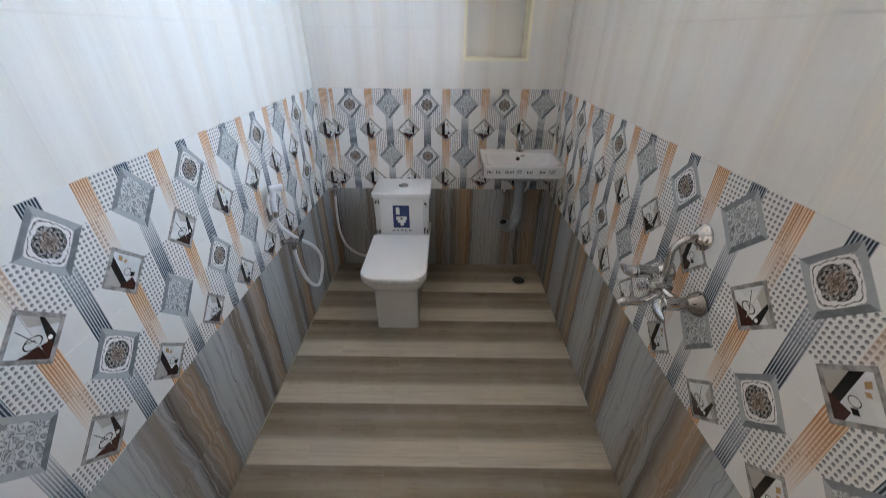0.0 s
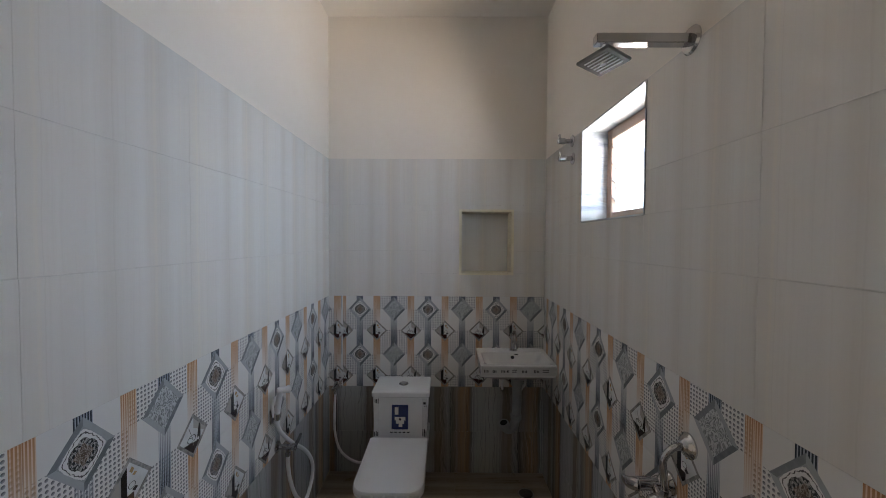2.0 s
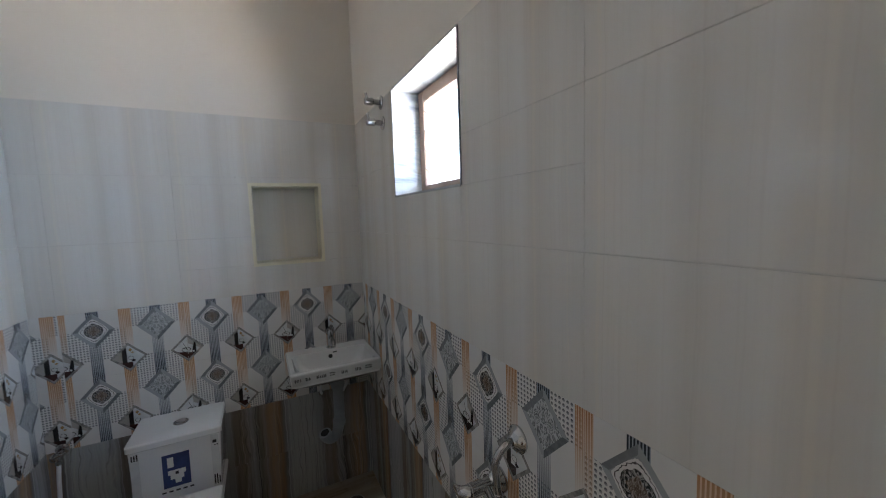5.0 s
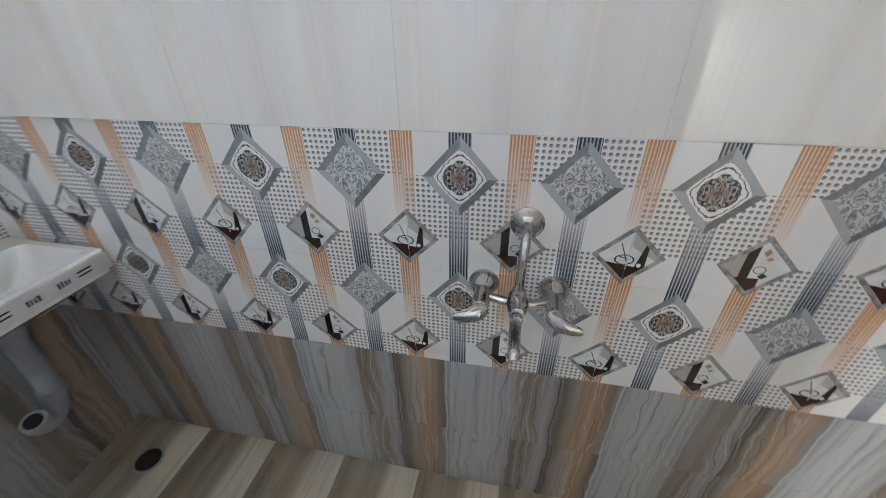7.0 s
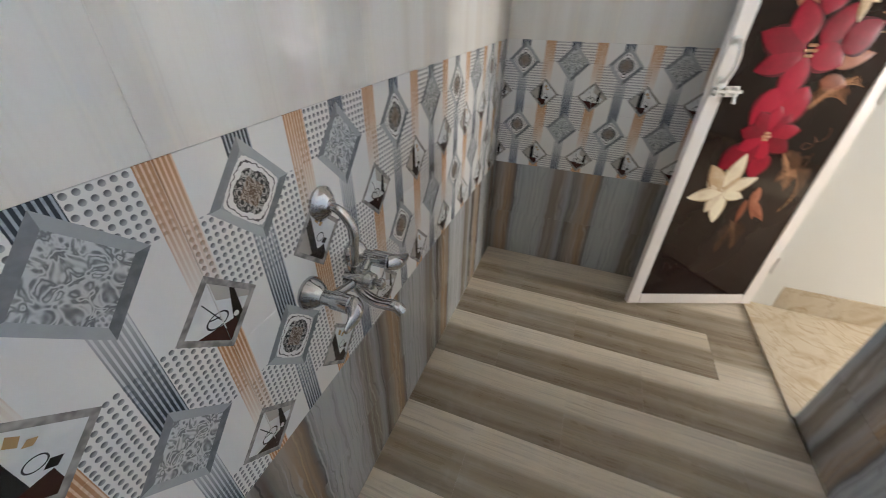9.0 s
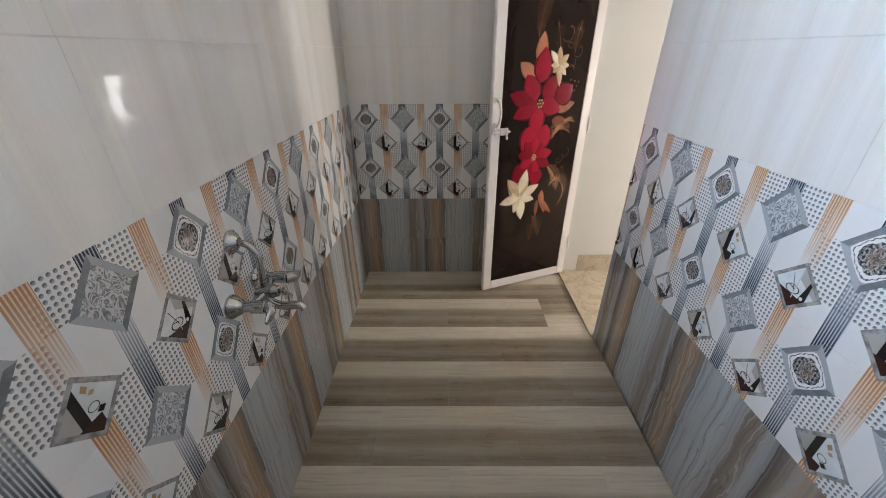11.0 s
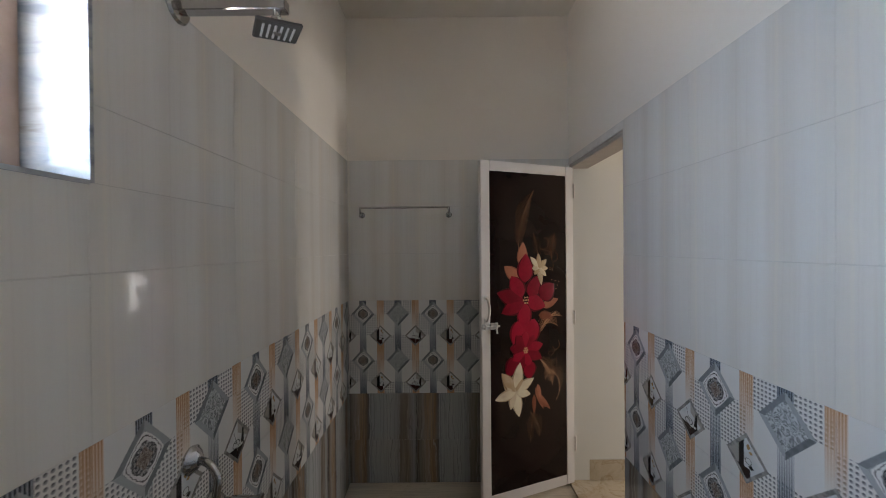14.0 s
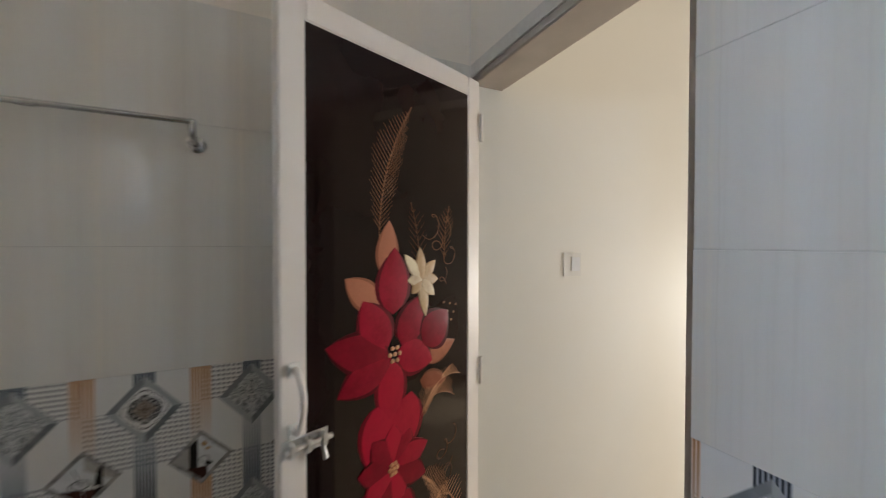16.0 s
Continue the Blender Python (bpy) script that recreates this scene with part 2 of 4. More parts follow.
def pale_material():
    """Glossy off-white tile with faint upright streaks."""
    n = Net("pale_tile")
    u, _, z = n.coords()
    k = n.random()
    w = u + 0.012 * n.noise(n.vec(u * 5, k, z * 4), 1.0, 2)
    broad = n.noise(n.vec(w * 17, k * 2, z * 0.8), 1.0, 3)
    grain = n.noise(n.vec(w * 150, k * 2, z * 2.2), 1.0, 3)
    printed = n.ramp(w / TW, (0.0, (0.763, 0.735, 0.684)), (0.07, (0.783, 0.745, 0.679)), (0.13, (0.808, 0.775, 0.722)), (0.34, (0.798, 0.775, 0.733)),
                    (0.42, (0.742, 0.705, 0.650)), (0.50, (0.778, 0.750, 0.704)), (0.62, (0.808, 0.785, 0.742)), (0.70, (0.763, 0.715, 0.650)),
                    (0.77, (0.747, 0.710, 0.654)), (0.86, (0.788, 0.765, 0.722)), (1.0, (0.763, 0.735, 0.684)))
    col = n.mix(n.span(broad, 0.3, 0.72) * 0.30, printed, (0.717, 0.675, 0.621))
    col = n.mix(n.span(grain, 0.48, 0.78) * 0.15, col, (0.586, 0.530, 0.460))
    wave = w + 0.010 * n.noise(n.vec(k * 3, 2.0, z * 16), 1.0, 2)
    for at, wd, c, f in ((0.085, 0.0040, (0.848, 0.785, 0.679), 0.35), (0.110, 0.0012, (0.626, 0.570, 0.504), 0.2), (0.445, 0.0018, (0.606, 0.560, 0.504), 0.22),
                         (0.715, 0.0055, (0.828, 0.765, 0.664), 0.35), (0.755, 0.0014, (0.626, 0.570, 0.504), 0.18), (0.93, 0.0022, (0.828, 0.780, 0.689), 0.3)):
        col = n.mix(n.span(abs(wave - at * TW - 0.005), wd * 1.5, wd * 0.4) * f, col, c)
    n.bump(n.noise(n.vec(u, k, z), 4, 1), 0.0010, 0.25)
    return n.done(col, 0.05, 0.0, Coat_Weight=0.35, Coat_Roughness=0.03)


def floor_material():
    """Wood-look floor tile, each row fading from pale to brown streaks."""
    n = Net("wood_look_floor_tile")
    u, v, _ = n.coords()
    k = n.random()
    s = v + 0.020 * (n.noise(n.vec(u * 3, v * 8, k * 7), 1.0, 3) - 0.5)
    grain = n.noise(n.vec(u * 3, s * 120, k * 5), 1.0, 4, 0.6)
    streak = n.noise(n.vec(u * 1.5, s * 42, k * 3), 1.0, 3, 0.55)
    col = n.ramp(s / 0.28, (0.0, (0.645, 0.567, 0.453)), (0.34, (0.606, 0.529, 0.416)), (0.44, (0.322, 0.264, 0.185)), (0.60, (0.258, 0.207, 0.140)),
                 (0.74, (0.346, 0.287, 0.206)), (0.88, (0.219, 0.172, 0.116)), (1.0, (0.251, 0.201, 0.140)))
    col = n.mix(n.span(streak, 0.4, 0.72) * 0.38, col, (0.427, 0.373, 0.314))
    col = n.mix(n.span(grain, 0.48, 0.75) * 0.42, col, (0.194, 0.161, 0.125))
    dust = n.noise(n.vec(u, v, k * 9), 7, 5, 0.65, 0.6)
    col = n.mix(n.span(dust, 0.52, 0.74) * 0.22, col, (0.446, 0.418, 0.376))
    n.bump(grain, 0.0006, 0.4)
    return n.done(col, n.span(grain, 0.0, 1.0) * 0.12 + n.span(dust, 0.4, 0.8) * 0.14 + 0.22)


def plain(name, a, b, scale, rough, metal=0.0, bump=0.0, **more):
    n = Net(name)
    x, y, z = n.coords()
    f = n.noise(n.vec(x, y, z), scale, 4)
    fine = n.noise(n.vec(x, y, z), scale * 14, 3)
    if bump:
        n.bump(fine, bump, 0.5)
    return n.done(n.mix(n.span(f, 0.3, 0.7), a, b), n.span(fine, 0, 1) * 0.08 + rough, metal, **more)


def petal_material(name, dark, pale, rough):
    """Printed petal: each one a little lighter or darker, with fine veins."""
    n = Net(name)
    x, y, z = n.coords()
    k = n.random()
    vein = n.noise(n.vec(x, y, z), 70, 3, 0.6, 0.6)
    soft = n.noise(n.vec(x, y, z), 16, 2)
    f = (k * 0.65 + soft * 0.5 + (vein - 0.5) * 0.35)
    return n.done(n.mix(n.span(f, 0.2, 0.95), dark, pale), rough, 0.0, Specular_IOR_Level=0.12)


def marble_material():
    n = Net("beige_marble")
    x, y, z = n.coords()
    v = n.vec(x, y, z)
    f = n.noise(v, 5, 6, 0.6, 1.5)
    vein = n.span(abs(n.noise(v, 3, 5, 0.6, 2.0) - 0.5), 0.03, 0.0)
    col = n.ramp(f, (0.3, (0.52, 0.43, 0.31)), (0.5, (0.62, 0.53, 0.40)), (0.7, (0.48, 0.37, 0.24)))
    return n.done(n.mix(vein * 0.4, col, (0.34, 0.22, 0.11)), 0.16)


def reveal_material():
    """Polished white stone with soft grey level clouds."""
    n = Net("polished_white_stone")
    x, y, z = n.coords()
    f = n.noise(n.vec(x * 4, y * 4, z * 22), 1.0, 4, 0.6, 0.8)
    fine = n.noise(n.vec(x * 40, y * 40, z * 120), 1.0, 3)
    col = n.ramp(f, (0.32, (0.20, 0.22, 0.25)), (0.46, (0.40, 0.415, 0.43)), (0.60, (0.50, 0.49, 0.475)), (0.72, (0.36, 0.335, 0.30)))
    return n.done(n.mix(n.span(fine, 0.5, 0.8) * 0.2, col, (0.22, 0.22, 0.22)), 0.10)


M_BAND, M_DARK, M_PALE, M_FLOOR = band_material(), dark_material(), pale_material(), floor_material()
M_MARBLE = marble_material()
M_PLASTER = plain("ivory_plaster", (0.85, 0.785, 0.70), (0.88, 0.82, 0.735), 1.6, 0.75, bump=0.0010)
M_GROUT = plain("tile_grout", (0.62, 0.59, 0.545), (0.69, 0.66, 0.615), 20, 0.8)
M_LINING = plain("cream_niche_lining", (0.80, 0.735, 0.56), (0.83, 0.77, 0.60), 12, 0.4)
M_CEIL = plain("ceiling_paint", (0.83, 0.77, 0.69), (0.86, 0.80, 0.72), 1.6, 0.8, bump=0.0010)
M_CREAM = plain("cream_wall_paint", (0.78, 0.765, 0.71), (0.81, 0.795, 0.74), 1.2, 0.6, bump=0.0006)
M_CERAMIC = plain("white_ceramic", (0.80, 0.80, 0.80), (0.83, 0.83, 0.83), 3, 0.08, Coat_Weight=0.5)
M_SEAT = plain("white_seat_plastic", (0.78, 0.78, 0.78), (0.81, 0.81, 0.81), 3, 0.2)
M_CHROME = plain("chrome", (0.46, 0.46, 0.47), (0.54, 0.54, 0.55), 8, 0.05, 1.0)
M_PLATE = plain("dark_steel_plate", (0.055, 0.052, 0.05), (0.075, 0.07, 0.068), 20, 0.5)
M_STEEL = plain("brushed_steel", (0.42, 0.42, 0.42), (0.50, 0.50, 0.50), 20, 0.25, 1.0)
M_HOSE = plain("white_hose", (0.70, 0.71, 0.72), (0.76, 0.77, 0.78), 30, 0.35)
M_PVC = plain("grey_waste_pipe", (0.27, 0.29, 0.31), (0.33, 0.35, 0.37), 12, 0.4)
M_DOOR = plain("white_door_pvc", (0.77, 0.72, 0.675), (0.81, 0.76, 0.715), 3, 0.35)
M_PANEL = plain("black_gloss_panel", (0.010, 0.005, 0.005), (0.020, 0.010, 0.009), 3, 0.02, Specular_IOR_Level=0.28)
M_WOOD = plain("brown_window_frame", (0.36, 0.24, 0.18), (0.43, 0.30, 0.23), 9, 0.45, bump=0.0006)
M_FRAME = plain("taupe_door_frame", (0.38, 0.33, 0.28), (0.44, 0.385, 0.33), 9, 0.5, bump=0.0006)
M_RED = petal_material("red_petal", (0.20, 0.003, 0.014), (0.44, 0.009, 0.034), 0.35)
M_IVORY = petal_material("ivory_petal", (0.50, 0.33, 0.18), (0.86, 0.77, 0.58), 0.35)
M_COPPER = petal_material("copper_leaf", (0.24, 0.075, 0.04), (0.50, 0.20, 0.12), 0.3)
M_RED_RIM = petal_material("red_petal_rim", (0.06, 0.001, 0.004), (0.17, 0.003, 0.012), 0.35)
M_IVORY_RIM = petal_material("ivory_petal_rim", (0.30, 0.17, 0.08), (0.56, 0.41, 0.25), 0.35)
M_COPPER_RIM = petal_material("copper_leaf_rim", (0.14, 0.045, 0.02), (0.32, 0.12, 0.07), 0.3)
M_BRONZE = petal_material("bronze_feather", (0.42, 0.19, 0.095), (0.64, 0.34, 0.19), 0.35)
M_FAINT = petal_material("faint_brown_print", (0.20, 0.095, 0.05), (0.34, 0.17, 0.09), 0.3)
M_GOLD = plain("golden_stamen", (0.58, 0.27, 0.12), (0.70, 0.36, 0.17), 60, 0.3)
M_BOLT = plain("satin_aluminium", (0.70, 0.69, 0.67), (0.78, 0.77, 0.75), 30, 0.32, 0.85)
M_BLACK = plain("black_print_and_shade", (0.02, 0.02, 0.022), (0.03, 0.03, 0.032), 30, 0.4)
# near-black colour that stands for the shade inside the waste pipe
M_BORE_SHADE = plain("bore_shade", (0.012, 0.012, 0.012), (0.02, 0.02, 0.02), 30, 0.9)
M_BLUE = plain("navy_sticker", (0.02, 0.035, 0.13), (0.03, 0.05, 0.17), 30, 0.3)
M_TAPE = plain("clear_grey_tape", (0.66, 0.66, 0.66), (0.72, 0.72, 0.72), 30, 0.15)
M_SWITCH = plain("white_switch", (0.72, 0.71, 0.67), (0.76, 0.75, 0.71), 10, 0.3)
M_GRATE = plain("dark_drain", (0.05, 0.045, 0.04), (0.09, 0.08, 0.07), 60, 0.35, 0.6)
M_RENDER = plain("neighbour_render", (0.62, 0.58, 0.52), (0.68, 0.64, 0.58), 0.8, 0.85, bump=0.002)
M_EARTH = plain("dry_ground", (0.22, 0.18, 0.13), (0.28, 0.23, 0.17), 0.7, 0.9, bump=0.01)
M_REVEAL = reveal_material()


def glass_material():
    n = Net("louvre_glass")
    return n.done((0.90, 0.94, 0.92), 0.02, 0.0, Transmission_Weight=1.0, IOR=1.35)


M_GLASS = glass_material()


# ---- building helpers ----
def finish(name, bm, material, parent=None, label="", smooth=False):
    bmesh.ops.recalc_face_normals(bm, faces=bm.faces)
    me = bpy.data.meshes.new(name)
    bm.to_mesh(me)
    bm.free()
    me.materials.append(material)
    if smooth:
        me.polygons.foreach_set("use_smooth", [True] * len(me.polygons))
        me.set_sharp_from_angle(angle=radians(38))
    ob = new(name, me)
    if parent:
        ob.parent = parent
        ob.matrix_parent_inverse = parent.matrix_world.inverted()
    return tagged(ob, label)


def part(name, bm, material, parent, label="", smooth=True):
    return finish(name, bm, material, parent, label, smooth)


def thing(name, at, label, category, group=""):
    ob = new(name)
    ob.empty_display_size = 0.05
    ob.matrix_world = pose(*at)
    bpy.context.view_layer.update()
    return tagged(ob, label, category, group)


def add_box(bm, x0, x1, y0, y1, z0, z1, bevel=0.0, m=None):
    made = bmesh.ops.create_cube(bm, size=1)["verts"]
    for v in made:
        v.co = Vector(((x0 + x1) / 2 + v.co.x * (x1 - x0), (y0 + y1) / 2 + v.co.y * (y1 - y0), (z0 + z1) / 2 + v.co.z * (z1 - z0)))
    if bevel:
        edges = list({e for v in made for e in v.link_edges})
        out = bmesh.ops.bevel(bm, geom=edges, offset=bevel, segments=2, affect="EDGES")
        made = list({v for f in out["faces"] for v in f.verts} | {v for v in made if v.is_valid})
    if m:
        bmesh.ops.transform(bm, matrix=m, verts=made)
    return bm


def box(x0, x1, y0, y1, z0, z1, bevel=0.0, m=None):
    return add_box(bmesh.new(), x0, x1, y0, y1, z0, z1, bevel, m)


def smooth_path(points, steps=8):
    """A Catmull-Rom curve through the points."""
    p = [Vector(q) for q in points]
    p = [p[0] * 2 - p[1]] + p + [p[-1] * 2 - p[-2]]
    out = []
    for a, b, c, d in zip(p, p[1:], p[2:], p[3:]):
        for k in range(steps):
            t = k / steps
            out.append(0.5 * (2 * b + (c - a) * t + (2 * a - 5 * b + 4 * c - d) * t * t + (3 * b - a - 3 * c + d) * t ** 3))
    return out + [p[-2]]


def tube(points, radius, sides=12, bm=None):
    """A swept tube; radius is a number or one for each point."""
    bm = bm or bmesh.new()
    pts = [Vector(q) for q in points]
    radii = radius if isinstance(radius, (list, tuple)) else [radius] * len(pts)
    tan = [(pts[min(i + 1, len(pts) - 1)] - pts[max(i - 1, 0)]).normalized() for i in range(len(pts))]
    side = tan[0].orthogonal().normalized()
    rings = []
    for q, t, r in zip(pts, tan, radii):
        side = (side - t * side.dot(t)).normalized()
        up = t.cross(side)
        rings.append([bm.verts.new(q + (side * math.cos(a) + up * math.sin(a)) * r) for a in (2 * math.pi * k / sides for k in range(sides))])
    for a, b in zip(rings, rings[1:]):
        for k in range(sides):
            bm.faces.new((a[k], a[(k + 1) % sides], b[(k + 1) % sides], b[k]))
    bm.faces.new(rings[0][::-1])
    bm.faces.new(rings[-1])
    return bm


def lathe(origin, axis, profile, sides=24, bm=None):
    """A turned solid: profile is (distance along the axis, radius)."""
    return turned(Vector(origin), Vector(axis).normalized(), profile, sides, bm)


def turned(o, d, profile, sides, bm):
    bm = bm or bmesh.new()
    s = d.orthogonal().normalized()
    t = d.cross(s)
    rings = [[bm.verts.new(o + d * h + (s * math.cos(a) + t * math.sin(a)) * max(r, 2e-4)) for a in (2 * math.pi * k / sides for k in range(sides))] for h, r in profile]
    for a, b in zip(rings, rings[1:]):
        for k in range(sides):
            bm.faces.new((a[k], a[(k + 1) % sides], b[(k + 1) % sides], b[k]))
    bm.faces.new(rings[0][::-1])
    bm.faces.new(rings[-1])
    return bm


def outline(x0, x1, y0, y1, r_low, r_high, n=6):
    """A rounded rectangle seen from above, r_low at y0 and r_high at y1, counter-clockwise."""
    pts = []
    for cx, cy, r, a0 in ((x1 - r_low, y0 + r_low, r_low, -90), (x1 - r_high, y1 - r_high, r_high, 0), (x0 + r_high, y1 - r_high, r_high, 90), (x0 + r_low, y0 + r_low, r_low, 180)):
        for k in range(n + 1):
            a = radians(a0 + 90 * k / n)
            pts.append((cx + r * math.cos(a), cy + r * math.sin(a)))
    return pts


def loft(levels, caps=(True, True), bm=None):
    """Bridges outlines of equal count: levels are (z, outline)."""
    bm = bm or bmesh.new()
    rings = [[bm.verts.new((x, y, z)) for x, y in ring] for z, ring in levels]
    for a, b in zip(rings, rings[1:]):
        for k in range(len(a)):
            bm.faces.new((a[k], a[(k + 1) % len(a)], b[(k + 1) % len(a)], b[k]))
    if caps[0]:
        bm.faces.new(rings[0][::-1])
    if caps[1]:
        bm.faces.new(rings[-1])
    return bm


def cut_rects(area_rect, holes):
    """What is left of a rectangle (u0, u1, v0, v1) outside the holes, as rectangles."""
    left = [area_rect]
    for hu0, hu1, hv0, hv1 in holes:
        todo, left = left, []
        for u0, u1, v0, v1 in todo:
            if hu0 >= u1 or hu1 <= u0 or hv0 >= v1 or hv1 <= v0:
                left.append((u0, u1, v0, v1))
                continue
            if hv0 > v0:
                left.append((u0, u1, v0, hv0))
            if hv1 < v1:
                left.append((u0, u1, hv1, v1))
            a, b = max(v0, hv0), min(v1, hv1)
            if hu0 > u0:
                left.append((u0, hu0, a, b))
            if hu1 < u1:
                left.append((hu1, u1, a, b))
    return [r for r in left if r[1] - r[0] > 0.006 and r[3] - r[2] > 0.006]


# ---- walls, floor, ceiling ----
WIN = (1.09, 1.652, 1.638, 2.072)       # y0, y1, z0, z1 of the window opening
DOOR = (YE, 0.087, 0.0, 2.038)          # y0, y1, z0, z1 of the doorway
NICHE = (0.157, 0.494, 1.330, 1.740)    # x0, x1, z0, z1


def wall(name, label, rects, to_box, material=M_PLASTER):
    bm = bmesh.new()
    bands = [(-1, Z_TILE, 1), (Z_TILE, 99, 0)] if material is M_PLASTER else [(-1, 99, 0)]
    for a, b, c, d in rects:
        for lo, hi, slot in bands:
            if min(d, hi) - max(c, lo) > 0.001:
                old = set(bm.faces)
                add_box(bm, *to_box(a, b, max(c, lo), min(d, hi)))
                for f in set(bm.faces) - old:
                    f.material_index = slot
    ob = finish(name, bm, material)
    ob.data.materials.append(M_GROUT)
    return tagged(ob, label, "wall", kind="structure")


G = 0.0014   # tiles stand proud of the wall body by this much
wall_back = wall("wall_back", "ivory plastered wall above patterned and veined tiling", cut_rects((XL - 0.12, XR + 0.24, 0, H), [NICHE]), lambda a, b, c, d: (a, b, YB + G, YB + 0.20, c, d))
wall_end = wall("wall_end", "ivory plastered wall above patterned tiling beside the door", [(XL, XR + 0.24, 0, H)], lambda a, b, c, d: (a, b, YE - 0.12, YE - G, c, d))
wall_right = wall("wall_right", "ivory plastered wall with glossy tiling and a louvred window", cut_rects((YE - G, YB + G, 0, H), [WIN]), lambda a, b, c, d: (XR + G, XR + 0.24, a, b, c, d))
wall_left = wall("wall_left", "ivory plastered wall with glossy tiling and the doorway", cut_rects((YE - G, YB + G, 0, H), [(YE - 0.01, DOOR[1], -1, DOOR[3])]), lambda a, b, c, d: (XO, XL - G, a, b, c, d))
niche_back = tagged(finish("wall_niche", box(NICHE[0], NICHE[1], YB + 0.15, YB + 0.198, NICHE[2], NICHE[3]), M_PALE), "pale tiled back of the wall niche", "wall", kind="structure")
ceiling = tagged(finish("ceiling", box(-3.6, XR + 0.24, YE - 0.12, 2.8, H, H + 0.15), M_CEIL), "plain painted ceiling slab", "ceiling", kind="structure")
floor = tagged(finish("floor", box(XL, XR + 0.24, YE - 0.12, YB + 0.12, -0.15, -0.0014), M_FRAME), "wood-look tiled bathroom floor", "floor", kind="structure")
ground = tagged(finish("ground", box(-300, 300, -300, 300, -0.6, -0.4), M_EARTH), "dry bare earth around the house", "ground", kind="structure")

# the hall beyond the door
hall_floor = tagged(finish("floor_hall", box(-3.6, XL, YE - 0.12, 2.8, -0.15, 0.012), M_MARBLE), "beige marble hall floor", "floor", kind="structure")
wall("wall_hall_1", "cream painted hall wall", [(-3.6, XL, 0, H)], lambda a, b, c, d: (a, b, YE - 0.12, YE, c, d), M_CREAM)
wall("wall_hall_2", "cream painted hall wall", [(-3.6, XO, 0, H)], lambda a, b, c, d: (a, b, 2.68, 2.8, c, d), M_CREAM)
wall("wall_hall_3", "cream painted hall wall with a window opening", cut_rects((YE, 2.68, 0, H), [(-0.34, 0.14, 0.72, 1.50)]), lambda a, b, c, d: (-3.6, -3.45, a, b, c, d), M_CREAM)
tagged(finish("baseboard", box(-3.45, XO - 0.001, YE, YE + 0.010, 0.012, 0.142, 0.002), M_MARBLE), "beige marble skirting along the hall wall", "skirting", kind="structure")
tagged(finish("wall_neighbour", box(5.0, 5.3, -8, 10, -0.4, 7), M_RENDER), "pale rendered wall of the next house", "wall", kind="structure")

# the niche's cream lining
for a, b, c, d in ((NICHE[0] - 0.010, NICHE[0] + 0.006, NICHE[2] - 0.010, NICHE[3] + 0.010), (NICHE[1] - 0.006, NICHE[1] + 0.010, NICHE[2] - 0.010, NICHE[3] + 0.010),
                   (NICHE[0] + 0.006, NICHE[1] - 0.006, NICHE[3] - 0.006, NICHE[3] + 0.010), (NICHE[0] + 0.006, NICHE[1] - 0.006, NICHE[2] - 0.010, NICHE[2] + 0.006)):
    tagged(finish("trim", box(a, b, YB - 0.003, YB + 0.15, c, d, 0.001), M_LINING), "cream lining of the wall niche", "trim", kind="structure")


